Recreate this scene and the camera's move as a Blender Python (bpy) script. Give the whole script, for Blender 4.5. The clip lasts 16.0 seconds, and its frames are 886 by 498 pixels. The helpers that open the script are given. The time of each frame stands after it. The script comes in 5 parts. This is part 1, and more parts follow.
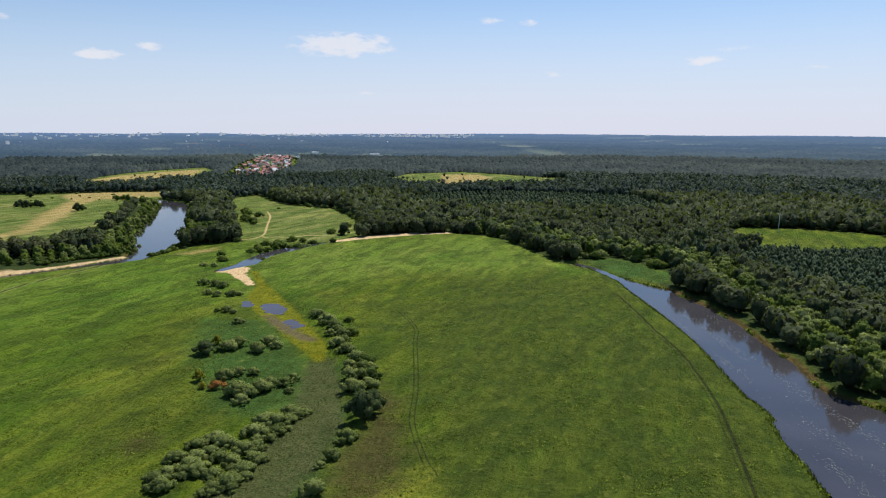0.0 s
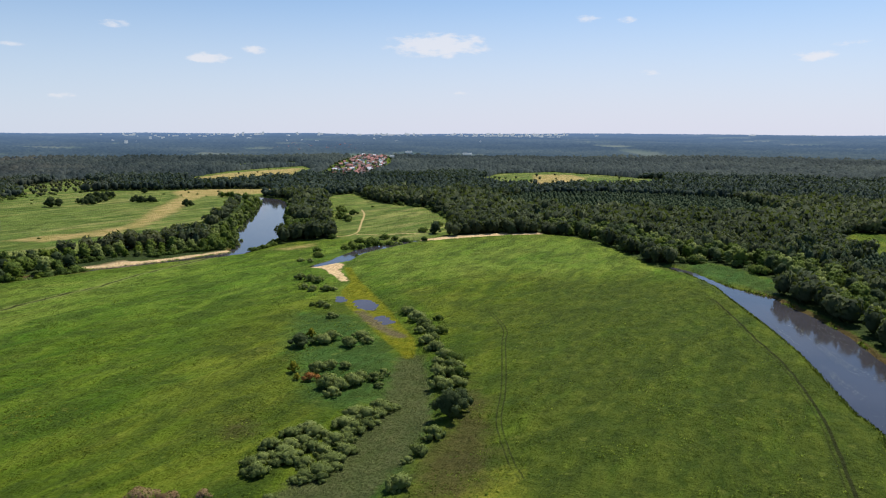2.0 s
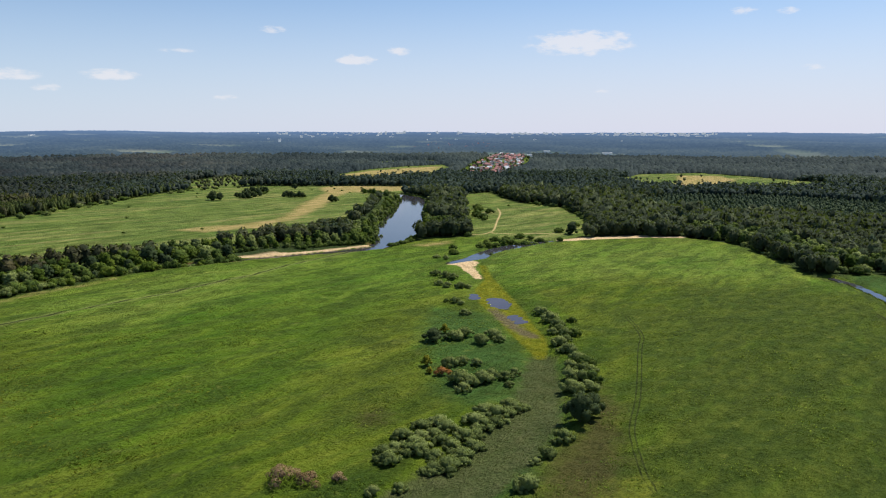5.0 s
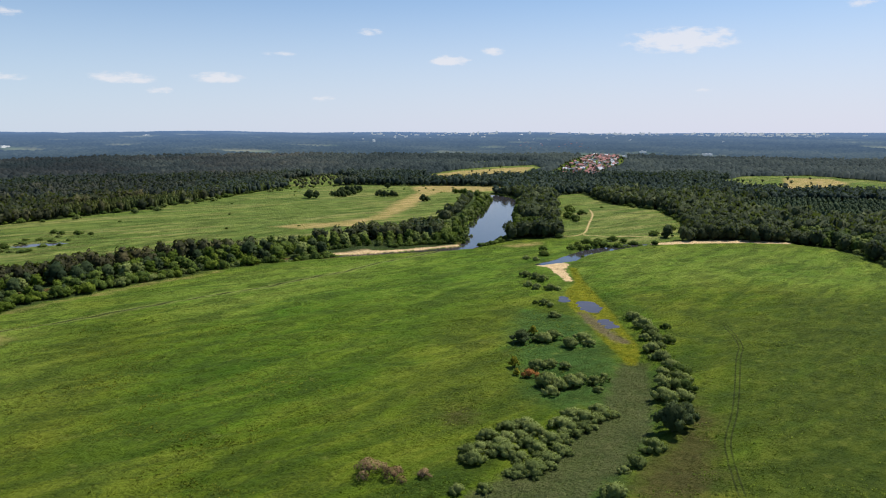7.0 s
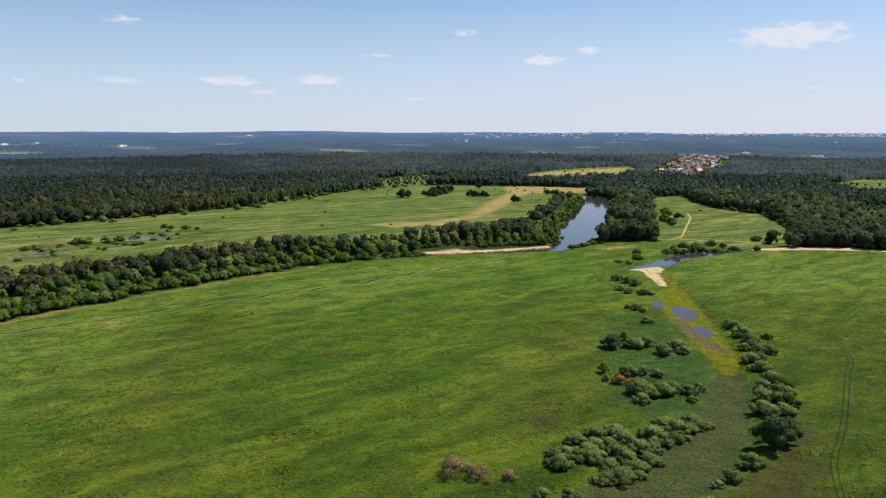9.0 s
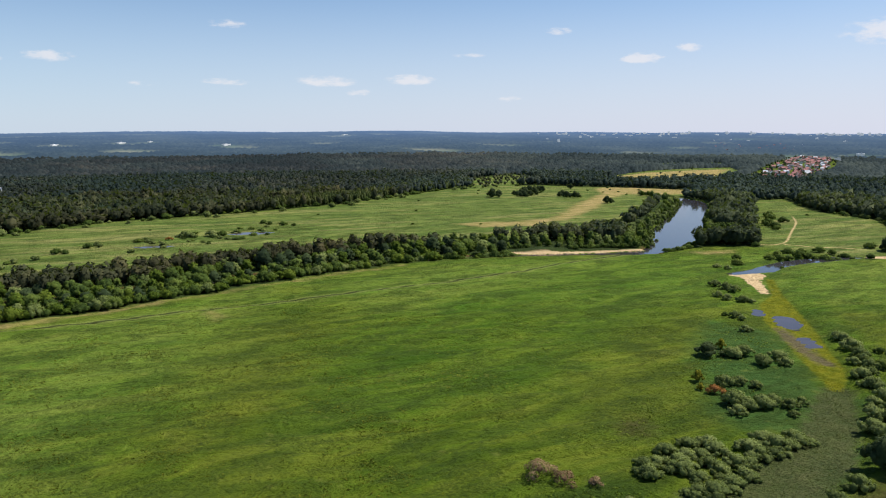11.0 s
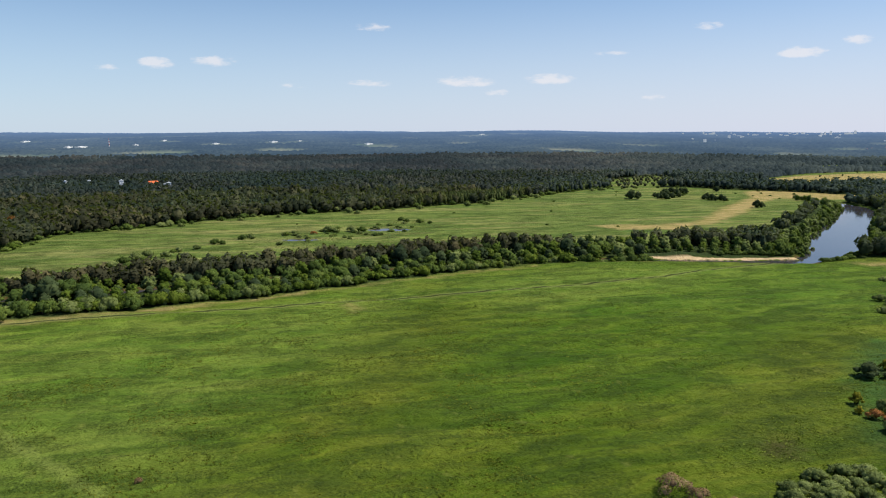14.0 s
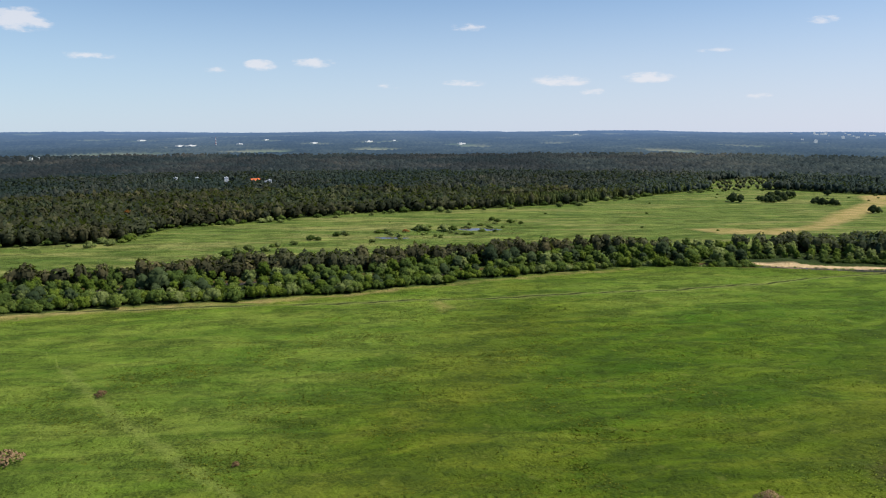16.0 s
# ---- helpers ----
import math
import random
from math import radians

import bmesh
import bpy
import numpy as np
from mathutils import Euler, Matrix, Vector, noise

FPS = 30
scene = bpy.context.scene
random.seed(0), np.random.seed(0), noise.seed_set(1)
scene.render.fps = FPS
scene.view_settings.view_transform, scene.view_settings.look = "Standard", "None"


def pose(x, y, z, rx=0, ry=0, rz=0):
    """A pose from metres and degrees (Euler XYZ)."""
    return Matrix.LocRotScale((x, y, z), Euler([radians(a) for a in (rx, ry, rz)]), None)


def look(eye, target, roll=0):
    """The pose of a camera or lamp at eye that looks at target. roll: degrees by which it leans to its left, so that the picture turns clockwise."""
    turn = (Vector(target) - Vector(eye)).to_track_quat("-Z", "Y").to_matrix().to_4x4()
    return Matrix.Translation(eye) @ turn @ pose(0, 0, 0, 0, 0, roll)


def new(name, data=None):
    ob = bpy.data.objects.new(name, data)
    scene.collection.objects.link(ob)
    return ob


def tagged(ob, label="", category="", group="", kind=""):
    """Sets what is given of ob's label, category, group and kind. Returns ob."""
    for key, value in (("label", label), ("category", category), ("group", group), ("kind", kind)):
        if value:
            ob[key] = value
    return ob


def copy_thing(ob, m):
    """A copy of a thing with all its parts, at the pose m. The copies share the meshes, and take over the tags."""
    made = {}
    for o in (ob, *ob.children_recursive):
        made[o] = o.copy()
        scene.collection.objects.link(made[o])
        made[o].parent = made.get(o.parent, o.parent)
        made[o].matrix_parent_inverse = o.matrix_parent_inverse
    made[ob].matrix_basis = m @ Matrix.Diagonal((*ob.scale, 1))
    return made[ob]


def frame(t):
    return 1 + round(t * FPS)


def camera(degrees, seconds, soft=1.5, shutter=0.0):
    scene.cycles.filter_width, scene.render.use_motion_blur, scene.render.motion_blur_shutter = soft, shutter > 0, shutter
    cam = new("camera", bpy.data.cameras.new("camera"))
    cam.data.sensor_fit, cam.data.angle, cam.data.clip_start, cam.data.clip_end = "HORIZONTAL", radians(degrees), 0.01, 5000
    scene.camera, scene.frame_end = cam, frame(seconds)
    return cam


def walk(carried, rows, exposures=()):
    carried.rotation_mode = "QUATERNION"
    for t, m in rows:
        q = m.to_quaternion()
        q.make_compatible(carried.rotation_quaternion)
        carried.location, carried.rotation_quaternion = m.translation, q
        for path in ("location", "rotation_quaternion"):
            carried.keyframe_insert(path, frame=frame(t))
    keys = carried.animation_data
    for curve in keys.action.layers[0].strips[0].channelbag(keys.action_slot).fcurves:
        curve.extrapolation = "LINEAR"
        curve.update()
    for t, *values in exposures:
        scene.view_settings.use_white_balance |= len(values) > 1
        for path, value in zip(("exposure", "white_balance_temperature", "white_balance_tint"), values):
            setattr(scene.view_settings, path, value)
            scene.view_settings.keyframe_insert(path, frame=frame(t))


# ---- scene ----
# A drone turning on the spot, 90 m above a flood-plain meadow; x east, y ahead, z up, metres.
cam = camera(64.34, 16.0, soft=1.1)
PATH = [
    (0.0, pose(0, 0, 90, 80.281, -0.165, 0.0)),
    (0.5, pose(0, 0, 90, 80.285, -0.15, 1.878)),
    (1.0, pose(0, 0, 90, 80.272, -0.14, 3.735)),
    (1.5, pose(0, 0, 90, 80.262, -0.125, 5.59)),
    (2.0, pose(0, 0, 90, 80.245, -0.105, 7.445)),
    (2.5, pose(0, 0, 90, 80.228, -0.095, 9.298)),
    (3.0, pose(0, 0, 90, 80.21, -0.09, 11.148)),
    (3.5, pose(0, 0, 90, 80.188, -0.072, 12.99)),
    (4.0, pose(0, 0, 90, 80.172, -0.052, 14.832)),
    (6.5, pose(0, 0, 90, 80.168, 0.03, 24.063)),
    (7.0, pose(0, 0, 90, 80.178, 0.038, 25.91)),
    (7.5, pose(0, 0, 90, 80.185, 0.042, 27.76)),
    (8.0, pose(0, 0, 90, 80.196, 0.058, 29.608)),
    (8.5, pose(0, 0, 90, 80.2, 0.068, 31.457)),
    (9.0, pose(0, 0, 90, 80.202, 0.078, 33.308)),
    (11.5, pose(0, 0, 90, 80.182, 0.105, 42.478)),
    (12.0, pose(0, 0, 90, 80.172, 0.12, 44.303)),
    (12.5, pose(0, 0, 90, 80.168, 0.126, 46.125)),
    (13.0, pose(0, 0, 90, 80.176, 0.132, 47.956)),
    (13.5, pose(0, 0, 90, 80.186, 0.135, 49.79)),
    (14.0, pose(0, 0, 90, 80.188, 0.148, 51.622)),
    (14.5, pose(0, 0, 90, 80.188, 0.145, 53.48)),
    (15.0, pose(0, 0, 90, 80.184, 0.15, 55.342)),
    (15.5, pose(0, 0, 90, 80.188, 0.145, 57.2)),
    (16.0, pose(0, 0, 90, 80.193, 0.135, 59.062)),
]
walk(cam, PATH)

# ---- sun and sky ----
SUN_EL, SUN_AZ = 56.0, 30.0      # elevation; bearing from +y towards +x, degrees
sun_dir = Vector((math.sin(radians(SUN_AZ)) * math.cos(radians(SUN_EL)),
                  math.cos(radians(SUN_AZ)) * math.cos(radians(SUN_EL)),
                  math.sin(radians(SUN_EL))))
lamp = bpy.data.lights.new("sun", "SUN")
lamp.energy, lamp.angle, lamp.color = 5.0, radians(0.53), (1.0, 0.95, 0.86)
sun = new("sun", lamp)
sun.matrix_world = look((0, 0, 400), Vector((0, 0, 400)) - sun_dir)
scene.view_settings.exposure = 0.35

world = bpy.data.worlds.new("summer_sky")
world.use_nodes = True
scene.world = world
wn, wl = world.node_tree.nodes, world.node_tree.links
wn.clear()


def wmath(op, a, b=None, c=None):
    n = wn.new("ShaderNodeMath")
    n.operation = op
    for i, v in enumerate((a, b, c)):
        if v is None:
            continue
        if isinstance(v, (int, float)):
            n.inputs[i].default_value = v
        else:
            wl.new(v, n.inputs[i])
    return n.outputs[0]


sky = wn.new("ShaderNodeTexSky")
sky.sky_type, sky.sun_disc = "NISHITA", False
sky.sun_elevation, sky.sun_rotation = radians(SUN_EL), radians(SUN_AZ)
sky.altitude, sky.air_density, sky.dust_density, sky.ozone_density = 200, 1.0, 0.1, 2.2
coord = wn.new("ShaderNodeTexCoord")
split = wn.new("ShaderNodeSeparateXYZ")
wl.new(coord.outputs["Generated"], split.inputs[0])
bearing = wmath("MULTIPLY", wmath("ARCTAN2", split.outputs[0], split.outputs[1]), 180 / math.pi)
height = wmath("MULTIPLY", wmath("ARCSINE", split.outputs[2]), 180 / math.pi)
polar = wn.new("ShaderNodeCombineXYZ")
wl.new(bearing, polar.inputs[0]), wl.new(height, polar.inputs[1])
# small fair-weather clouds: bearing, elevation, half width, half height (degrees), density
CLOUDS_EAST = [(-7.9, 6.37, 5.0, 1.16, 1.00), (-25.3, 5.16, 2.1, 0.53, 0.80), (-22.0, 5.81, 1.4, 0.42, 0.55), (3.8, 8.22, 1.5, 0.37, 0.50), (6.7, 8.06, 1.0, 0.32, 0.55), (19.7, 5.02, 1.9, 0.48, 0.70), (22.0, 5.77, 1.8, 0.32, 0.35), (27.6, 4.38, 1.5, 0.32, 0.40), (8.5, 4.16, 1.2, 0.32, 0.35), (-31.6, 7.28, 1.5, 0.42, 0.50), (-49.9, 3.54, 3.2, 0.58, 0.60), (-47.4, 2.72, 1.2, 0.42, 0.70), (-43.2, 3.71, 2.5, 0.53, 0.75)]
CLOUDS_WEST = [(-35.4, 2.19, 1.2, 0.32, 0.50), (-38.6, 5.52, 1.8, 0.26, 0.35), (-56.9, 3.40, 1.6, 0.37, 0.45), (-57.0, 7.62, 2.0, 0.37, 0.50), (-6.1, 2.74, 1.4, 0.26, 0.30), (-89.2, 7.24, 2.6, 1.00, 0.90), (-85.3, 5.05, 2.9, 0.32, 0.50), (-73.2, 4.71, 1.5, 0.53, 0.90), (-69.2, 4.95, 2.1, 0.53, 0.70), (-76.4, 4.30, 1.5, 0.32, 0.40), (-63.5, 3.15, 1.3, 0.32, 0.40), (-57.3, 7.69, 1.5, 0.37, 0.40), (-57.7, 3.47, 2.3, 0.32, 0.45)]
cover = None
for a, e, w, h, s in CLOUDS_EAST + CLOUDS_WEST:
    m = wn.new("ShaderNodeVectorMath")
    m.operation = "MULTIPLY_ADD"
    wl.new(polar.outputs[0], m.inputs[0])
    m.inputs[1].default_value = (1 / w, 1 / h, 0)
    m.inputs[2].default_value = (-a / w, -e / h, 0)
    r = wn.new("ShaderNodeVectorMath")
    r.operation = "LENGTH"
    wl.new(m.outputs[0], r.inputs[0])
    v = wmath("MULTIPLY_ADD", r.outputs["Value"], -s, s)
    cover = v if cover is None else wmath("MAXIMUM", cover, v)
puff = wn.new("ShaderNodeTexNoise")
puff.inputs["Scale"].default_value, puff.inputs["Detail"].default_value = 1.0, 5.0
puff.inputs["Roughness"].default_value = 0.6
stretch = wn.new("ShaderNodeVectorMath")
stretch.operation = "MULTIPLY"
stretch.inputs[1].default_value = (0.75, 1.9, 1.0)
wl.new(polar.outputs[0], stretch.inputs[0]), wl.new(stretch.outputs[0], puff.inputs["Vector"])
billow = wmath("MULTIPLY_ADD", puff.outputs["Fac"], 2.0, -1.0)
low = wmath("ADD", wmath("MAXIMUM", cover, -0.2), billow)
low = wmath("MULTIPLY", wmath("GREATER_THAN", cover, 0.0), low)
low_soft = wn.new("ShaderNodeMapRange")
low_soft.interpolation_type = "SMOOTHSTEP"
low_soft.inputs["From Min"].default_value, low_soft.inputs["From Max"].default_value = 0.02, 0.66
wl.new(wmath("MULTIPLY", low, wmath("MINIMUM", wmath("MULTIPLY", wmath("MAXIMUM", cover, 0.0), 5.0), 1.0)), low_soft.inputs["Value"])
# the same kind of cloud overhead, scattered on a flat base
flat = wn.new("ShaderNodeVectorMath")
flat.operation = "DIVIDE"
up = wn.new("ShaderNodeCombineXYZ")
zc = wmath("MAXIMUM", split.outputs[2], 0.05)
for i in range(3):
    wl.new(zc, up.inputs[i])
wl.new(coord.outputs["Generated"], flat.inputs[0]), wl.new(up.outputs[0], flat.inputs[1])
high = wn.new("ShaderNodeTexNoise")
high.inputs["Scale"].default_value, high.inputs["Detail"].default_value = 1.1, 5.0
wl.new(flat.outputs[0], high.inputs["Vector"])
high_soft = wn.new("ShaderNodeMapRange")
high_soft.interpolation_type = "SMOOTHSTEP"
high_soft.inputs["From Min"].default_value, high_soft.inputs["From Max"].default_value = 0.56, 0.72
wl.new(high.outputs["Fac"], high_soft.inputs["Value"])
aloft = wn.new("ShaderNodeMapRange")
aloft.inputs["From Min"].default_value, aloft.inputs["From Max"].default_value = 11.5, 20.0
wl.new(height, aloft.inputs["Value"])
clouds = wmath("MAXIMUM", wmath("MULTIPLY", low_soft.outputs[0], 0.66),
               wmath("MULTIPLY", high_soft.outputs[0], wmath("MULTIPLY", aloft.outputs[0], 0.85)))
sky_tint = wn.new("ShaderNodeMix")
sky_tint.data_type = "RGBA"
# milky summer haze low in the sky
milk = wn.new("ShaderNodeMapRange")
milk.interpolation_type = "SMOOTHERSTEP"
milk.inputs["From Min"].default_value, milk.inputs["From Max"].default_value = -4.0, 17.0
milk.inputs["To Min"].default_value, milk.inputs["To Max"].default_value = 0.92, 0.0
wl.new(height, milk.inputs["Value"])
hazy = wn.new("ShaderNodeMix")
hazy.data_type = "RGBA"
toward = wmath("ADD", wmath("MULTIPLY", split.outputs[0], math.sin(radians(SUN_AZ))), wmath("MULTIPLY", split.outputs[1], math.cos(radians(SUN_AZ))))
glow = wn.new("ShaderNodeMapRange")          # the haze is whiter towards the sun
glow.inputs["From Min"].default_value, glow.inputs["From Max"].default_value = -0.5, 0.9
glow.inputs["To Min"].default_value, glow.inputs["To Max"].default_value = 0.80, 1.0
wl.new(toward, glow.inputs["Value"])
wl.new(wmath("MULTIPLY", milk.outputs[0], glow.outputs[0]), hazy.inputs["Factor"])
veil = wn.new("ShaderNodeMix")
veil.data_type = "RGBA"
veil.inputs[6].default_value, veil.inputs[7].default_value = (5.7, 6.95, 8.9, 1), (7.05, 7.15, 8.75, 1)
wl.new(wmath("MULTIPLY_ADD", glow.outputs[0], 5.0, -4.0), veil.inputs["Factor"])
wl.new(veil.outputs[2], hazy.inputs[7])
blue = wn.new("ShaderNodeMix")
blue.data_type, blue.blend_type = "RGBA", "MULTIPLY"
blue.inputs["Factor"].default_value = 1.0
wl.new(sky.outputs[0], blue.inputs[6])
blue.inputs[7].default_value = (0.80, 0.99, 1.15, 1)
wl.new(blue.outputs[2], hazy.inputs[6])
wl.new(clouds, sky_tint.inputs["Factor"]), wl.new(hazy.outputs[2], sky_tint.inputs[6])
sky_tint.inputs[7].default_value = (8.8, 8.6, 8.9, 1)
back = wn.new("ShaderNodeBackground")
back.inputs["Strength"].default_value = 0.0775
wl.new(sky_tint.outputs[2], back.inputs["Color"])
wout = wn.new("ShaderNodeOutputWorld")
wl.new(back.outputs[0], wout.inputs["Surface"])


# ---- materials ----
class Shader:
    """A node material under construction."""

    def __init__(self, name, rough=0.8, spec=0.2):
        self.mat = bpy.data.materials.new(name)
        self.mat.use_nodes = True
        self.n, self.l = self.mat.node_tree.nodes, self.mat.node_tree.links
        self.bsdf = self.n["Principled BSDF"]
        self.bsdf.inputs["Roughness"].default_value = rough
        self.bsdf.inputs["Specular IOR Level"].default_value = spec
        self.geo = None

    def put(self, value, socket):
        if isinstance(value, (int, float)):
            socket.default_value = value
        elif isinstance(value, tuple):
            socket.default_value = (*value, 1) if len(value) == 3 and socket.type == "RGBA" else value
        else:
            self.l.new(value, socket)

    def math(self, op, a, b=None, c=None, clamp=False):
        n = self.n.new("ShaderNodeMath")
        n.operation, n.use_clamp = op, clamp
        for i, v in enumerate((a, b, c)):
            if v is not None:
                self.put(v, n.inputs[i])
        return n.outputs[0]

    def place(self, scale=(1, 1, 1), turn=0.0):
        """World position, turned about z and scaled."""
        if self.geo is None:
            self.geo = self.n.new("ShaderNodeNewGeometry")
        m = self.n.new("ShaderNodeMapping")
        m.vector_type = "TEXTURE"
        m.inputs["Rotation"].default_value = (0, 0, radians(turn))
        m.inputs["Scale"].default_value = tuple(1 / v for v in scale)
        self.l.new(self.geo.outputs["Position"], m.inputs["Vector"])
        return m.outputs[0]

    def noise(self, scale, detail=3.0, rough=0.55, at=None, distort=0.0):
        n = self.n.new("ShaderNodeTexNoise")
        n.inputs["Scale"].default_value, n.inputs["Detail"].default_value = scale, detail
        n.inputs["Roughness"].default_value, n.inputs["Distortion"].default_value = rough, distort
        self.l.new(at or self.place(), n.inputs["Vector"])
        return n.outputs["Fac"]

    def step(self, value, lo, hi):
        n = self.n.new("ShaderNodeMapRange")
        n.interpolation_type = "SMOOTHSTEP"
        n.inputs["From Min"].default_value, n.inputs["From Max"].default_value = lo, hi
        self.l.new(value, n.inputs["Value"])
        return n.outputs[0]

    def mix(self, fac, a, b, mode="MIX"):
        n = self.n.new("ShaderNodeMix")
        n.data_type, n.blend_type = "RGBA", mode
        self.put(fac, n.inputs["Factor"]), self.put(a, n.inputs[6]), self.put(b, n.inputs[7])
        return n.outputs[2]

    def ramp(self, value, *stops):
        n = self.n.new("ShaderNodeValToRGB")
        while len(n.color_ramp.elements) < len(stops):
            n.color_ramp.elements.new(0.5)
        for e, (p, c) in zip(n.color_ramp.elements, stops):
            e.position, e.color = p, (*c, 1)
        self.l.new(value, n.inputs[0])
        return n.outputs[0]

    def attr(self, name):
        n = self.n.new("ShaderNodeAttribute")
        n.attribute_name = name
        return n.outputs["Fac"]

    def bump(self, height, strength, distance):
        n = self.n.new("ShaderNodeBump")
        n.inputs["Strength"].default_value, n.inputs["Distance"].default_value = strength, distance
        self.l.new(height, n.inputs["Height"])
        self.l.new(n.outputs[0], self.bsdf.inputs["Normal"])

    def color(self, value):
        self.put(value, self.bsdf.inputs["Base Color"])
        return self.mat


def foliage(name, dark, mid, light, thin=0.25, per="object"):
    """Leaves: tint by plant and by clump, a little light passing through."""
    s = Shader(name, 0.8, 0.06)
    info = s.n.new("ShaderNodeObjectInfo")
    geo = s.n.new("ShaderNodeNewGeometry")
    clump = geo.outputs["Random Per Island"]
    if per == "object":
        whole = info.outputs["Random"]
        v = s.math("ADD", s.math("MULTIPLY", whole, 0.55), s.math("MULTIPLY", clump, 0.45))
    else:
        v = s.math("ADD", s.attr("tint"), s.math("MULTIPLY_ADD", clump, 0.3, -0.15))
    grain = s.noise(1.6 if per == "object" else 0.5, 3.0)
    v = s.math("ADD", v, s.math("MULTIPLY_ADD", grain, 0.4, -0.2))
    col = s.ramp(v, (0.1, dark), (0.5, mid), (0.9, light))
    if per != "object":      # stands with a browner cast
        warm = s.step(s.noise(0.005, 3.0), 0.40, 0.58)
        warm = s.math("MULTIPLY", s.math("MULTIPLY_ADD", warm, 0.5, 0.3), s.attr("cast"))
        col = s.mix(warm, col, s.mix(1.0, col, (1.32, 0.90, 0.86), "MULTIPLY"))
    s.color(col)
    leaf = s.n.new("ShaderNodeBsdfTranslucent")
    s.l.new(s.mix(0.5, col, (0.16, 0.22, 0.02)), leaf.inputs["Color"])
    blend = s.n.new("ShaderNodeMixShader")
    blend.inputs[0].default_value = thin
    s.l.new(s.bsdf.outputs[0], blend.inputs[1]), s.l.new(leaf.outputs[0], blend.inputs[2])
    s.l.new(blend.outputs[0], s.n["Material Output"].inputs["Surface"])
    return s.mat


M_WILLOW = foliage("willow_leaves", (0.082, 0.110, 0.034), (0.158, 0.196, 0.060), (0.252, 0.288, 0.098), 0.35)
M_BROAD = foliage("broadleaf_leaves", (0.036, 0.060, 0.015), (0.078, 0.118, 0.024), (0.150, 0.190, 0.038), 0.3)
M_BRIGHT = foliage("bright_leaves", (0.052, 0.084, 0.012), (0.095, 0.140, 0.018), (0.160, 0.200, 0.028), 0.35)
M_DARK = foliage("dark_leaves", (0.022, 0.036, 0.017), (0.040, 0.060, 0.024), (0.070, 0.094, 0.036), 0.2)
M_YELLOW = foliage("yellow_leaves", (0.150, 0.150, 0.014), (0.240, 0.220, 0.022), (0.320, 0.285, 0.035), 0.35)
M_RED = foliage("dry_red_leaves", (0.160, 0.062, 0.020), (0.280, 0.110, 0.036), (0.360, 0.170, 0.060), 0.3)
M_TWIGS = foliage("bare_twigs", (0.110, 0.060, 0.032), (0.180, 0.110, 0.060), (0.260, 0.180, 0.100), 0.1)
M_WOODS = foliage("mixed_wood_leaves", (0.021, 0.032, 0.018), (0.046, 0.061, 0.032), (0.096, 0.112, 0.053), 0.25, "stand")
M_PINES = foliage("pine_needles", (0.020, 0.037, 0.023), (0.039, 0.062, 0.033), (0.070, 0.096, 0.046), 0.15, "stand")
# outer woods: leaf colour shifted to blue in place of distance haze
M_OUTER = foliage("outer_leaves_blue_haze", (0.012, 0.022, 0.025), (0.025, 0.038, 0.039), (0.047, 0.062, 0.056), 0.1, "stand")
M_YOUNG = foliage("young_wood_leaves", (0.030, 0.052, 0.018), (0.058, 0.088, 0.028), (0.105, 0.138, 0.044), 0.25, "stand")
# middle woods: milder blue shift, also painted in for haze
M_MIDDLE = foliage("middle_leaves_blue_haze", (0.014, 0.027, 0.024), (0.027, 0.044, 0.036), (0.052, 0.071, 0.052), 0.15, "stand")


def haze_glow(s, shader, tint=(0.33, 0.55, 1.0), glow=0.38):
    """Distance haze painted as a bluish glow mixed over the surface, stronger further out."""
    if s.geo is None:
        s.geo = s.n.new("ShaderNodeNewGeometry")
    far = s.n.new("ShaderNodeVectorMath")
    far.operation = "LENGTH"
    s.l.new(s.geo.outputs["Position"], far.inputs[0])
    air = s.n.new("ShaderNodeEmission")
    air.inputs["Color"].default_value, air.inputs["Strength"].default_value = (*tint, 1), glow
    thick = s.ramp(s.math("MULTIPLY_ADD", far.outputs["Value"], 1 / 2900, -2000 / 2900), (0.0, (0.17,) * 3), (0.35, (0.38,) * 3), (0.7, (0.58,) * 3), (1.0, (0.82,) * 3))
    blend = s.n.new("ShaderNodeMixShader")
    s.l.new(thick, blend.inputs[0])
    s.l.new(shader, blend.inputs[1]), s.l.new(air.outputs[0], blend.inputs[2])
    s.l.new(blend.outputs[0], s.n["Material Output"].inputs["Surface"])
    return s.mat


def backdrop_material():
    s = Shader("distant_woods_painted_haze", 0.95, 0.02)
    # canopy colour itself kept bluish, adding to the painted haze
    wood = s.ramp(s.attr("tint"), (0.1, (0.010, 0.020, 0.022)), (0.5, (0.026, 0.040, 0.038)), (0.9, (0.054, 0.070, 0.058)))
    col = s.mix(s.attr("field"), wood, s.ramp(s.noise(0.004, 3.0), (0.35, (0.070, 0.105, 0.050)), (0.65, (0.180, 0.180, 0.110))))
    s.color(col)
    return haze_glow(s, s.bsdf.outputs[0])


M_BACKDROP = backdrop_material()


def plain(name, a, b, scale=1.0, rough=0.8, bump=0.0):
    s = Shader(name, rough)
    n = s.noise(scale, 4.0)
    if bump:
        s.bump(n, 0.5, bump)
    return s.color(s.ramp(n, (0.3, a), (0.7, b)))


M_BARK = plain("bark", (0.055, 0.042, 0.030), (0.120, 0.095, 0.070), 3.0, 0.9, 0.03)


def wob_far(s):
    return s.math("MULTIPLY_ADD", s.noise(0.02, 4.0, 0.6), 60.0, -30.0)


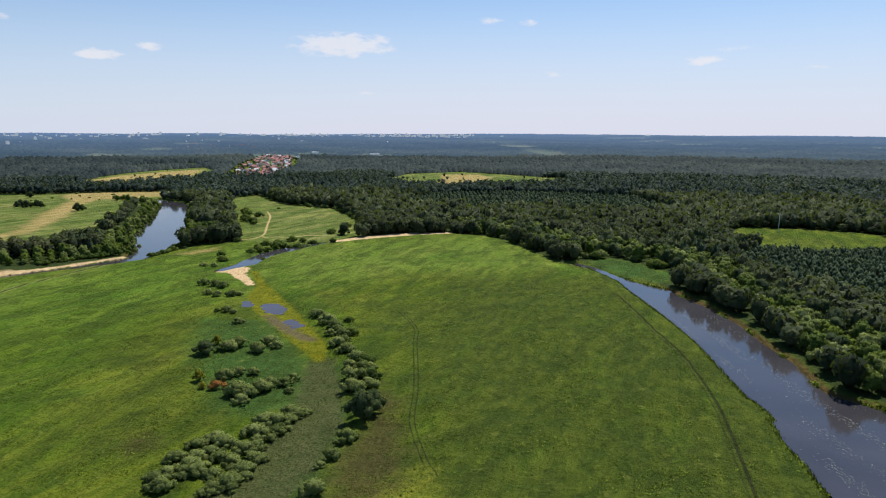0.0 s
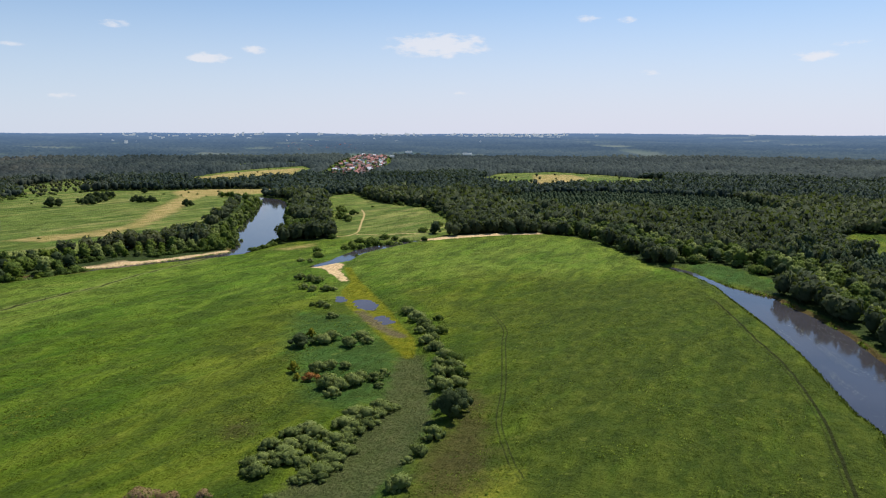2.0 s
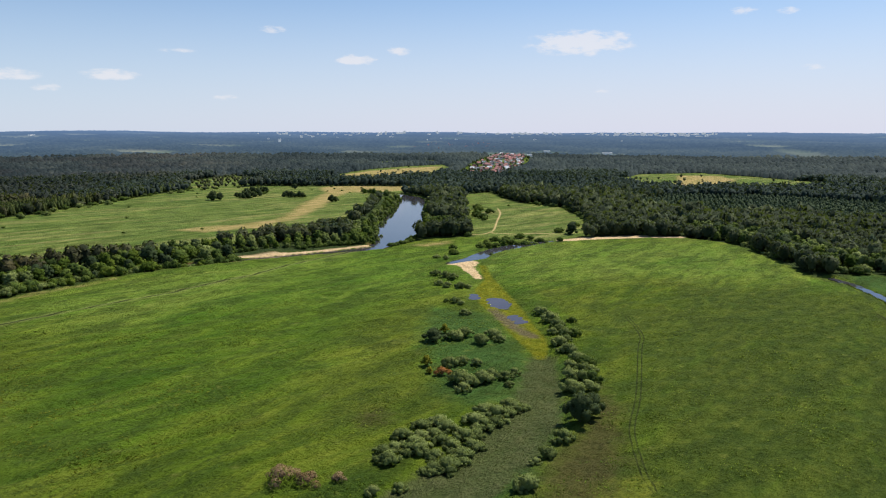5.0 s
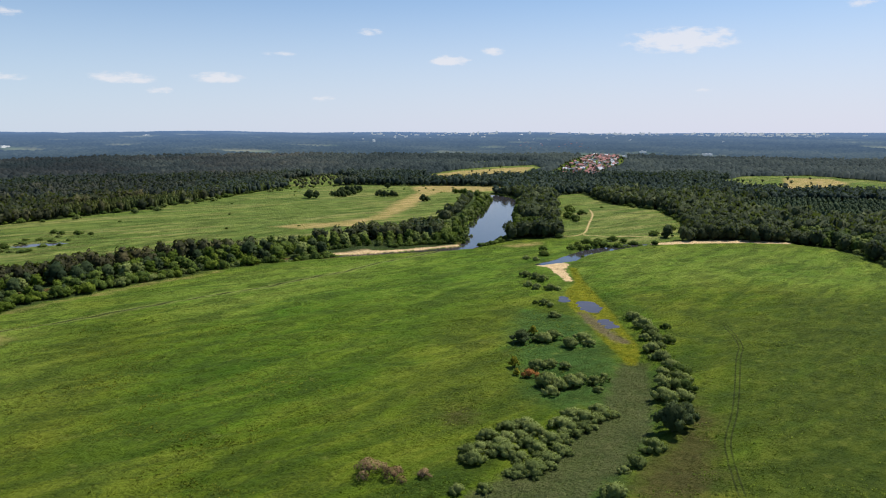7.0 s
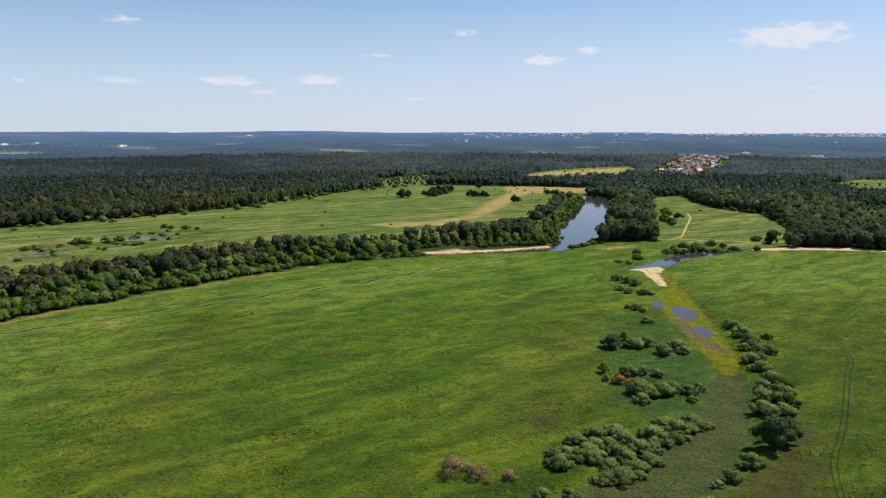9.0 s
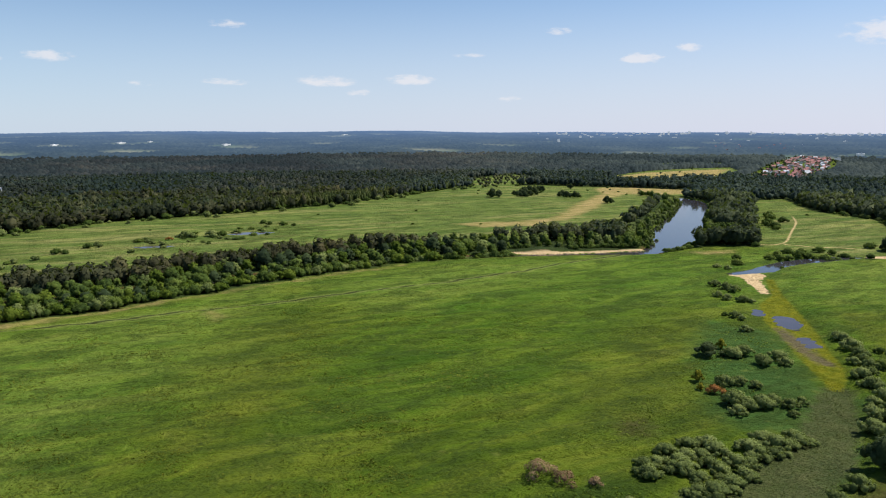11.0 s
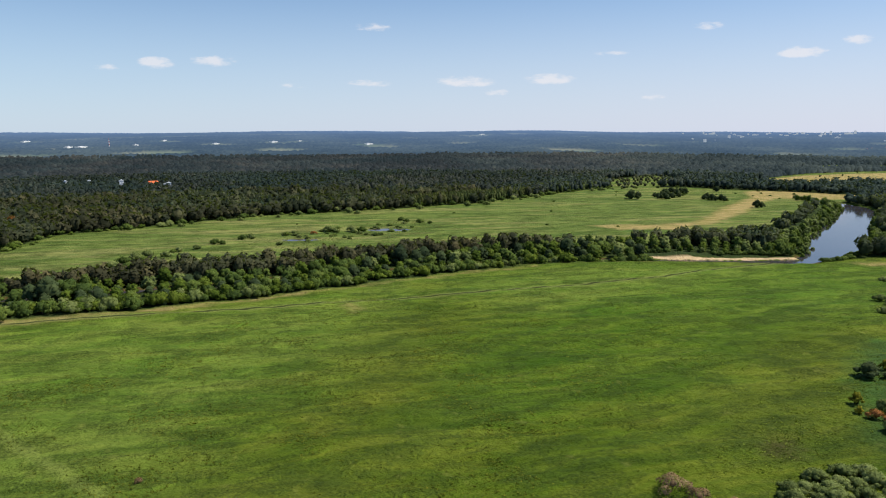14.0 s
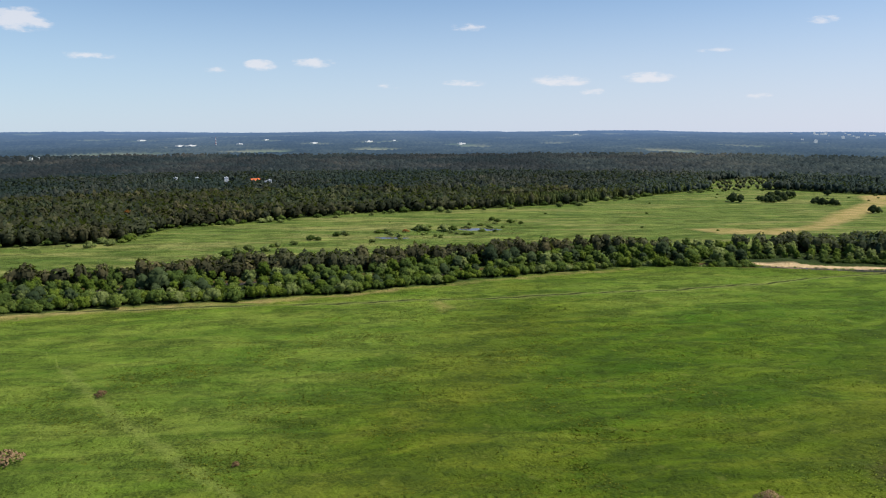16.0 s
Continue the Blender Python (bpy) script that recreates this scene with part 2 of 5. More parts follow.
def ground_material():
    s = Shader("flood_plain_ground", 0.95, 0.04)
    big, mid_, fine = s.noise(0.011, 4.0), s.noise(0.055, 5.0, 0.6), s.noise(0.55, 6.0, 0.68)
    ridges = s.noise(1.0, 5.0, 0.62, s.place((0.016, 0.062, 0.05), 68), 0.9)
    hummock = s.noise(0.17, 4.0, 0.6, s.place((0.7, 1.3, 1), 68))
    tuft = s.noise(1.2, 5.0, 0.72)
    wob = s.math("MULTIPLY_ADD", s.noise(0.12, 4.0, 0.65), 16.0, -8.0)
    wob2 = s.math("MULTIPLY_ADD", s.noise(0.7, 4.0, 0.65), 2.4, -1.2)
    wob3 = s.math("MULTIPLY_ADD", s.noise(0.3, 4.0, 0.65), 7.0, -3.5)

    def zone(name, soft, edge=wob, most=1.0):
        return s.math("MULTIPLY", s.step(s.math("ADD", s.attr(name), edge), -soft, soft), most)

    # meadow: lush, yellowing and coarse-herb stretches
    grass = s.ramp(ridges, (0.36, (0.046, 0.082, 0.007)), (0.5, (0.078, 0.118, 0.009)), (0.63, (0.130, 0.160, 0.016)))
    grass = s.mix(s.step(big, 0.42, 0.60), grass, s.mix(0.28, grass, (0.150, 0.155, 0.024)))
    # coarse eastern grass, its colour also darkened for the sun's direction
    coarse = s.ramp(hummock, (0.36, (0.034, 0.056, 0.008)), (0.64, (0.082, 0.106, 0.015)))
    grass = s.mix(zone("coarse", 30.0, wob_far(s), 0.85), grass, coarse)
    # paler grass: western sun brightness and far haze painted into the colour
    sunny = s.ramp(ridges, (0.36, (0.100, 0.172, 0.021)), (0.64, (0.172, 0.230, 0.040)))
    grass = s.mix(zone("sunny", 35.0, wob_far(s), 0.66), grass, sunny)
    vivid = s.ramp(ridges, (0.38, (0.046, 0.104, 0.008)), (0.62, (0.098, 0.164, 0.014)))
    grass = s.mix(zone("vivid", 20.0, wob, 0.6), grass, vivid)
    glade = s.ramp(hummock, (0.36, (0.160, 0.185, 0.018)), (0.64, (0.250, 0.245, 0.030)))
    grass = s.mix(zone("yellow", 6.0, wob, 0.7), grass, glade)
    lush = s.ramp(fine, (0.3, (0.026, 0.070, 0.018)), (0.7, (0.050, 0.108, 0.026)))
    grass = s.mix(zone("lush", 7.0, wob, 0.8), grass, lush)
    pale = s.ramp(ridges, (0.38, (0.098, 0.148, 0.032)), (0.62, (0.200, 0.225, 0.062)))
    streak = s.ramp(s.noise(1.0, 5.0, 0.65, s.place((0.006, 0.05, 0.05), 58), 0.4), (0.42, (0.066, 0.118, 0.024)), (0.50, (0.138, 0.186, 0.042)), (0.60, (0.300, 0.270, 0.105)))
    grass = s.mix(zone("pasture", 14.0, wob, 0.85), grass, s.mix(0.6, pale, streak))
    # herbs and tussocks over all of it; dark grain paints in their small shadows too
    herbs = s.step(s.math("ADD", s.math("MULTIPLY", mid_, 0.6), s.math("MULTIPLY", fine, 0.4)), 0.49, 0.60)
    herbs = s.math("MAXIMUM", s.math("MULTIPLY", herbs, 0.6), zone("sedge", 3.0, wob3, 0.8))
    grass = s.mix(herbs, grass, s.mix(0.75, grass, (0.030, 0.056, 0.010)))
    rough = s.step(s.noise(1.0, 5.0, 0.65, s.place((0.030, 0.100, 0.05), 68), 0.8), 0.46, 0.58)
    grain = s.math("MULTIPLY", s.step(tuft, 0.46, 0.55), s.math("MULTIPLY_ADD", rough, 0.52, 0.08))
    grass = s.mix(s.math("MULTIPLY", rough, 0.5), grass, s.mix(0.6, grass, (0.040, 0.056, 0.010)))
    grass = s.mix(grain, grass, s.mix(0.82, grass, (0.018, 0.036, 0.006)))
    lime = s.step(s.noise(1.0, 4.0, 0.6, s.place((0.026, 0.075, 0.05), 70), 0.8), 0.54, 0.68)
    grass = s.mix(s.math("MULTIPLY", lime, 0.35), grass, s.mix(1.0, grass, (1.35, 1.55, 1.1), "MULTIPLY"))
    grass = s.mix(s.math("MULTIPLY", s.step(s.noise(0.16, 4.0), 0.60, 0.72), 0.3), grass, (0.200, 0.210, 0.045))
    dry = s.ramp(s.noise(0.05, 4.0, 0.6, s.place((1, 2.2, 1), 65)), (0.38, (0.230, 0.200, 0.060)), (0.62, (0.400, 0.285, 0.125)))
    col = s.mix(zone("dry", 7.0, wob, 0.9), grass, dry)
    # brown heath, darkened further to paint in the dark tree's shadow
    heath = s.ramp(fine, (0.3, (0.036, 0.036, 0.012)), (0.7, (0.086, 0.068, 0.026)))
    col = s.mix(zone("heath", 6.0, wob, 0.8), col, heath)
    reed = s.ramp(s.math("ADD", s.math("MULTIPLY", tuft, 0.5), s.math("MULTIPLY", hummock, 0.5)), (0.36, (0.044, 0.062, 0.020)), (0.62, (0.090, 0.094, 0.040)))
    col = s.mix(zone("reed", 2.0, wob3, 0.85), col, reed)
    alga = s.ramp(s.noise(0.25, 4.0), (0.35, (0.095, 0.112, 0.006)), (0.65, (0.165, 0.162, 0.010)))
    col = s.mix(zone("alga", 1.2, wob2), col, alga)
    col = s.mix(zone("silt", 2.0, wob3, 0.7), col, (0.115, 0.085, 0.070))
    sand = s.ramp(s.noise(0.5, 5.0), (0.3, (0.480, 0.330, 0.170)), (0.7, (0.640, 0.480, 0.280)))
    col = s.mix(zone("sand", 0.6, wob3), col, sand)
    mud = s.ramp(fine, (0.35, (0.050, 0.036, 0.015)), (0.65, (0.120, 0.074, 0.030)))
    col = s.mix(zone("mud", 1.0, wob3, 0.85), col, mud)
    # floor under the woods painted dark, so gaps between crowns look shaded
    floor = s.ramp(fine, (0.35, (0.020, 0.034, 0.011)), (0.65, (0.046, 0.066, 0.018)))
    col = s.mix(zone("wood", 3.0, wob2), col, floor)
    # trodden paths and twin wheel ruts
    line = s.math("ADD", s.math("ABSOLUTE", s.attr("path")), s.math("MULTIPLY_ADD", fine, 1.6, -0.8))
    col = s.mix(s.math("MULTIPLY", s.math("SUBTRACT", 1.0, s.step(line, 1.2, 4.0)), 0.35), col, (0.260, 0.270, 0.090))
    col = s.mix(s.math("MULTIPLY", s.math("SUBTRACT", 1.0, s.step(line, 0.5, 1.3)), 0.9), col, (0.034, 0.040, 0.013))
    old = s.math("ADD", s.math("ABSOLUTE", s.attr("oldpath")), wob3)
    col = s.mix(s.math("MULTIPLY", s.math("SUBTRACT", 1.0, s.step(old, 0.4, 3.4)), 0.36), col, (0.230, 0.270, 0.060))
    earth = s.math("ADD", s.math("ABSOLUTE", s.attr("sandpath")), wob2)
    col = s.mix(s.math("MULTIPLY", s.math("SUBTRACT", 1.0, s.step(earth, 0.2, 1.5)), 0.85), col, (0.500, 0.370, 0.180))
    rut = s.math("ABSOLUTE", s.math("SUBTRACT", s.math("ABSOLUTE", s.attr("rut")), 0.78))
    rut = s.math("MULTIPLY", s.math("SUBTRACT", 1.0, s.step(rut, 0.12, 0.40)), s.step(s.noise(0.05, 2.0), 0.28, 0.44))
    col = s.mix(s.math("MULTIPLY", rut, 0.75), col, (0.022, 0.030, 0.009))
    # a narrow worn trail with a fainter second wheel mark beside it
    trail = s.math("ADD", s.attr("trail"), s.math("MULTIPLY_ADD", fine, 0.5, -0.25))
    worn = s.math("SUBTRACT", 1.0, s.step(s.math("ABSOLUTE", trail), 0.30, 0.75))
    twin = s.math("SUBTRACT", 1.0, s.step(s.math("ABSOLUTE", s.math("SUBTRACT", trail, 1.7)), 0.15, 0.5))
    worn = s.math("MAXIMUM", s.math("MULTIPLY", worn, 0.9), s.math("MULTIPLY", twin, 0.45))
    col = s.mix(worn, col, (0.024, 0.028, 0.009))
    relief = s.math("ADD", s.math("MULTIPLY", tuft, 0.35), s.math("MULTIPLY", fine, 0.55))
    swell = s.noise(1.0, 3.0, 0.55, s.place((0.06, 0.14, 0.05), 66), 0.3)
    relief = s.math("ADD", relief, s.math("MULTIPLY", swell, 1.1))
    s.bump(s.math("ADD", relief, s.math("MULTIPLY", hummock, 1.8)), 0.9, 2.5)
    return s.color(col)


def water_material(name, deep, ripple, gloss=0.5):
    s = Shader(name, 0.06, gloss)
    s.bsdf.inputs["IOR"].default_value = 1.333
    n = s.noise(ripple, 3.0, 0.6, s.place((1, 0.45, 1), 30))
    s.bump(n, 0.16, 0.12)
    patch = s.noise(0.03, 3.0)
    s.put(s.math("MULTIPLY_ADD", patch, 0.10, 0.02), s.bsdf.inputs["Roughness"])
    return s.color(s.ramp(patch, (0.3, deep), (0.7, tuple(c * 1.5 for c in deep))))


M_GROUND = ground_material()
M_RIVER = water_material("river_water", (0.032, 0.031, 0.036), 0.9)
M_POOL = water_material("silty_water", (0.046, 0.038, 0.042), 0.9, 0.26)


# ---- plan of the valley ----
# courses: x, y, half width along the middle of each water
RIVER_EAST = [(420, -160, 44), (300, -40, 42), (205, 50, 38), (155, 110, 34), (130, 160, 33), (125, 190, 24), (125, 214, 19),
              (119.5, 229, 13.5), (120, 243, 13), (123, 267, 14), (123.5, 291, 12.8), (124.5, 321, 13.8), (122.5, 350, 13.2), (118, 390, 10.5),
              (110, 416, 3.2), (105.5, 433, 1.9), (99, 458, 1.9), (91, 474, 0.8)]
RIVER_WEST = [(-520, -260, 4), (-478, -150, 4), (-452, -30, 3.5), (-432, 40, 3.5), (-412, 100, 3.5), (-394, 150, 3.5), (-377, 205, 3),
              (-362, 262, 3), (-341, 318, 3), (-313, 372, 3.5), (-281, 414, 4.5), (-247, 449, 5), (-216, 484, 6), (-219, 512, 10),
              (-226, 545, 14), (-236, 583, 21.5),
              (-252, 630, 21), (-268, 675, 19), (-285, 730, 17), (-300, 780, 16), (-318, 830, 14), (-335, 860, 12), (-362, 885, 8), (-395, 900, 4), (-420, 905, 1)]
OXBOW = [(-92, 562, 1.5), (-98, 556, 3), (-106, 548, 5.5), (-116, 529, 6), (-125, 511, 6), (-131, 487, 5), (-134, 466, 5.5), (-140, 452, 4.5), (-144, 443, 2)]
SWAMP = [(-121, 428, 5), (-106, 395, 7), (-100, 375, 10), (-87, 347, 13), (-64, 302, 11), (-50, 268, 5)]
REEDBED = [(-48, 268, 5), (-42, 229, 7.5), (-40, 205, 9), (-45, 180, 11), (-50, 161, 11), (-62, 125, 11), (-75, 95, 10)]
DITCH = [(-41, 262, 3), (-34, 225, 3), (-34, 195, 4), (-37, 170, 5), (-50, 125, 5)]
OLD_BED = [(89, 462, 4), (83, 475, 6), (72, 518, 6), (56, 573, 6), (39, 602, 6), (8, 617, 6), (-40, 602, 6), (-80, 566, 5)]
YOUNG_EDGE = [(-640, 540), (-663, 720), (-690, 888), (-770, 900), (-735, 720), (-705, 560), (-705, 470), (-652, 470)]
POOLS = [(-86, 349, 3.8, 10, 0.5), (-70, 321, 1.6, 7, 0.5), (-518, 349, 7, 18, -0.6), (-516, 259, 6, 13, -0.6), (-103, 358, 1.6, 5, 0.4)]
ALGA = [(-123, 442), (-108, 401), (-107, 377), (-96, 346), (-82, 324), (-69, 299), (-59, 282), (-51, 269), (-47, 268), (-48, 282), (-52, 296), (-59, 310), (-72, 341), (-88, 374),
        (-105, 408), (-118, 441)]
WATER = -1.0

BELT = [(-430, -160), (-412, -80), (-396, -14), (-385, 35), (-360, 115), (-348, 177), (-341, 250), (-324, 328), (-300, 376), (-281, 407)]
MEADOW = BELT + [(-250, 440), (-213, 478), (-202, 515), (-190, 540), (-158, 560), (-95, 552), (-50, 597), (8, 611), (37, 598),
                 (54, 570), (70, 517), (83, 473), (94, 447), (120, 300), (130, 160), (200, 40), (300, -200), (-400, -300)]
EAST_BANK = [(99, 480), (117, 492), (134, 468), (146, 432), (142, 410), (126, 408), (114, 424), (103, 452)]
FIELD = [(-276, 905), (-250, 950), (-187, 835), (-126, 800), (-86, 700), (-68, 600), (-95, 552), (-158, 560), (-184, 600), (-196, 668), (-226, 760), (-240, 800)]
PASTURE = [(-560, -400), (-470, -30), (-452, 40), (-445, 120), (-420, 200), (-405, 270), (-382, 350), (-350, 420), (-325, 470), (-285, 560),
           (-318, 680), (-352, 800), (-372, 980), (-366, 1012), (-441, 995), (-519, 968), (-600, 938), (-680, 890), (-662, 723),
           (-636, 550), (-655, 420), (-686, 300), (-673, 180), (-670, 113), (-610, 59), (-627, -18), (-700, -300)]
STRIP = [(-598, 1084), (-624, 1251), (-628, 1372), (-585, 1502), (-529, 1581), (-451, 1432), (-431, 1217), (-487, 1096), (-531, 1075)]
STRIP_TAN = [(-609, 1121), (-610, 1223), (-605, 1323), (-563, 1445), (-514, 1519), (-468, 1320), (-513, 1156), (-559, 1119)]
STRIP_GREEN = [(-735, 1530), (-700, 1680), (-600, 1730), (-565, 1620), (-640, 1540), (-690, 1440)]
SCRUB = [(-650, 830), (-770, 960), (-800, 1140), (-690, 1060), (-640, 960)]
CLEAR_EAST = [(227, 573), (278, 652), (338, 635), (372, 614), (382, 576), (326, 516), (272, 508), (237, 532)]
CLEAR_FAR = [(-114, 1202), (-72, 1414), (41, 1491), (138, 1389), (227, 1284), (199, 1140), (108, 1098), (3, 1082), (-43, 1095)]
VILLAGE = [(-405, 1250), (-305, 1250), (-330, 1602), (-420, 2100), (-545, 2100), (-490, 1700)]
SANDPIT = [(-19, 1111), (1, 1092), (15, 1128), (20, 1180), (-8, 1190)]
BROWN = [(0, 1150), (15, 1130), (59, 1190), (92, 1300), (72, 1400), (-4, 1400)]
DRY_A = [(-368, 577), (-386, 645), (-425, 743), (-448, 825), (-464, 877), (-509, 938), (-507, 978), (-471, 1018), (-369, 1040), (-345, 964), (-392, 918),
         (-434, 883), (-427, 830), (-391, 732), (-369, 649), (-356, 595)]
DRY_B = [(-425, 504), (-410, 540), (-390, 558), (-377, 591), (-374, 625), (-349, 546), (-371, 531), (-385, 506)]
PINES_EAST = [(196, 470), (250, 540), (400, 540), (470, 430), (360, 320), (235, 318), (195, 390)]
PINES_MID = [(-60, 800), (40, 760), (260, 730), (250, 920), (100, 985), (-20, 955)]
LUSH = [(-111, 323), (-90, 323), (-68, 287), (-55, 258), (-49, 241), (-50, 223), (-58, 215), (-71, 218), (-86, 251), (-99, 271)]
VIVID = [(-160, 520), (-110, 380), (-140, 300), (-125, 200), (-160, 120), (-230, 180), (-235, 330), (-215, 470)]
COARSE_DIM = [(-20, 290), (10, 420), (100, 420), (120, 250), (140, 150), (-5, 100)]
SEDGE_A = [(-38, 316), (-28, 319), (-16, 314), (-24, 307), (-34, 309)]
SEDGE_B = [(-24, 184), (-16, 187), (-8, 184), (-8, 178), (-18, 175), (-25, 178)]
YELLOW = [(-16, 172), (-4, 178), (0, 160), (-14, 140), (-24, 148)]
BANK = [(-108, 452, 5), (-92, 400, 7), (-68, 352, 7), (-50, 318, 5)]
DRY_EDGE = [(-412, -80, 3), (-391, -14, 4), (-380, 35, 3), (-356, 113, 1), (-344, 177, 0), (-336, 250, -1), (-319, 330, -1)]
SILT = [(-86, 335, 2), (-76, 320, 4), (-66, 305, 3), (-58, 296, 3)]
RUST_PATCH = [(-92, 190), (-91, 198), (-87, 199), (-83, 194), (-85, 186), (-88, 185)]
BARE_PATCH = [(-309, 179), (-308, 184), (-294, 181), (-289, 174), (-296, 174)]
FLOWERS = [(-194, 493), (-185, 518), (-172, 535), (-166, 519), (-177, 496)]
HEATH = [(-24, 240), (-16, 225), (-10, 190), (-12, 165), (-26, 150), (-30, 178), (-22, 205)]
SUNNY = [(-420, -200), (-390, -20), (-345, 140), (-330, 240), (-255, 160), (-175, 40), (-120, -200)]
FAR_HAZE_GRASS = [(-340, 250), (-300, 380), (-210, 475), (-150, 550), (-95, 545), (0, 610), (60, 560), (90, 450), (-30, 430), (-150, 350), (-250, 230)]
BEACH = [(-293, 417), (-287, 438), (-279, 443), (-271, 437), (-250, 460), (-226, 492), (-222, 489), (-247, 455), (-272, 427), (-288, 413)]
SPIT = [(-145, 437), (-133, 432), (-121, 413), (-113, 401), (-110, 404), (-124, 434), (-124, 448), (-131, 453), (-136, 446), (-141, 444)]
SHORE = [(-90, 553), (-68, 572), (-40, 588), (-22, 598), (8, 606), (8, 616), (-24, 612), (-44, 603), (-72, 584), (-92, 562)]
RUT_WEST = [(-2, 172), (-5, 182), (-7, 192), (-10, 208), (-9, 230), (-10, 258), (-12, 295), (-11, 308), (-20, 338)]
RUT_EAST = [(74, 140), (78, 162), (84, 187), (91, 218), (95, 246), (98, 280), (96, 304), (97, 338), (96, 380)]
PATH_WEST = [(-405, -50), (-396, -16), (-380, 35), (-345, 111), (-308, 192), (-275, 282), (-251, 344), (-240, 412), (-222, 470)]
PATH_SOUTH = [(-290, 8), (-239, 18), (-200, 28), (-166, 37), (-140, 44)]
PATH_FIELD = [(-166, 566), (-149, 581), (-164, 651), (-177, 722), (-190, 760)]
PATH_FIELD_B = [(-149, 581), (-128, 584), (-100, 596)]


def rounded(pts, times=2):
    """The same line with its corners cut, so that it winds softly."""
    for k in range(times):
        mid = [q for a, b in zip(pts, pts[1:]) for q in ((0.75 * a[0] + 0.25 * b[0], 0.75 * a[1] + 0.25 * b[1]), (0.25 * a[0] + 0.75 * b[0], 0.25 * a[1] + 0.75 * b[1]))]
        pts = [pts[0]] + mid + [pts[-1]]
    return pts


RUT_WEST, RUT_EAST, PATH_FIELD = rounded(RUT_WEST), rounded(RUT_EAST), rounded(PATH_FIELD)
PATH_SOUTH, PATH_WEST = rounded(PATH_SOUTH), rounded(PATH_WEST)


def course(p, pts):
    """Signed distance (positive on the left) and along-course half width of points p from a line of (x, y[, half width])."""
    best = np.full(len(p), 1e9)
    side, wide = np.ones(len(p)), np.zeros(len(p))
    for a, b in zip(pts, pts[1:]):
        a2, d = np.array(a[:2], float), np.array(b[:2], float) - np.array(a[:2], float)
        r = p - a2
        u = np.clip((r @ d) / (d @ d), 0, 1)
        q = r - u[:, None] * d
        dist = np.hypot(q[:, 0], q[:, 1])
        near = dist < best
        best[near] = dist[near]
        side[near] = np.sign(d[0] * r[near, 1] - d[1] * r[near, 0])
        if len(a) > 2:
            wide[near] = (a[2] + u * (b[2] - a[2]))[near]
    return best * np.where(side == 0, 1, side), wide


def inside(p, poly):
    hit = np.zeros(len(p), bool)
    x, y = p[:, 0], p[:, 1]
    for (x1, y1), (x2, y2) in zip(poly, poly[1:] + poly[:1]):
        if y1 != y2:
            hit ^= ((y1 > y) != (y2 > y)) & (x < (x2 - x1) * (y - y1) / (y2 - y1) + x1)
    return hit


def area(p, poly):
    """Metres inside (+) or outside (-) a closed outline."""
    d = np.abs(course(p, poly + poly[:1])[0])
    return np.where(inside(p, poly), d, -d)


def stream(p, pts):
    """Metres outside the water's edge; negative in the water."""
    d, w = course(p, pts)
    return np.abs(d) - w


def smooth(v, lo, hi):
    u = np.clip((v - lo) / (hi - lo), 0, 1)
    return u * u * (3 - 2 * u)


def rolling(x, y, size, seed):
    """Cheap smooth noise from a few sines, about -1 to 1."""
    rs = np.random.RandomState(seed)
    v = np.zeros_like(x)
    for k in range(6):
        a, f, ph = rs.uniform(0, 6.28), rs.uniform(0.6, 1.7) / size, rs.uniform(0, 6.28)
        v += np.sin((x * math.cos(a) + y * math.sin(a)) * 6.28 * f + ph)
    return v / 4


def pool_depth(p):
    best = np.full(len(p), 9.0)
    for x, y, rx, ry, turn in POOLS:
        c, s = math.cos(turn), math.sin(turn)
        dx, dy = p[:, 0] - x, p[:, 1] - y
        best = np.minimum(best, (np.hypot((dx * c + dy * s) / rx, (-dx * s + dy * c) / ry) - 1) * min(rx, ry))
    return best + 1.3 * rolling(p[:, 0], p[:, 1], 9, 17)


def pool_level(x):
    """The pasture pools are raised to show from the camera; those of the old bed lie lower."""
    return np.where(np.asarray(x) < -400, -0.3, WATER)


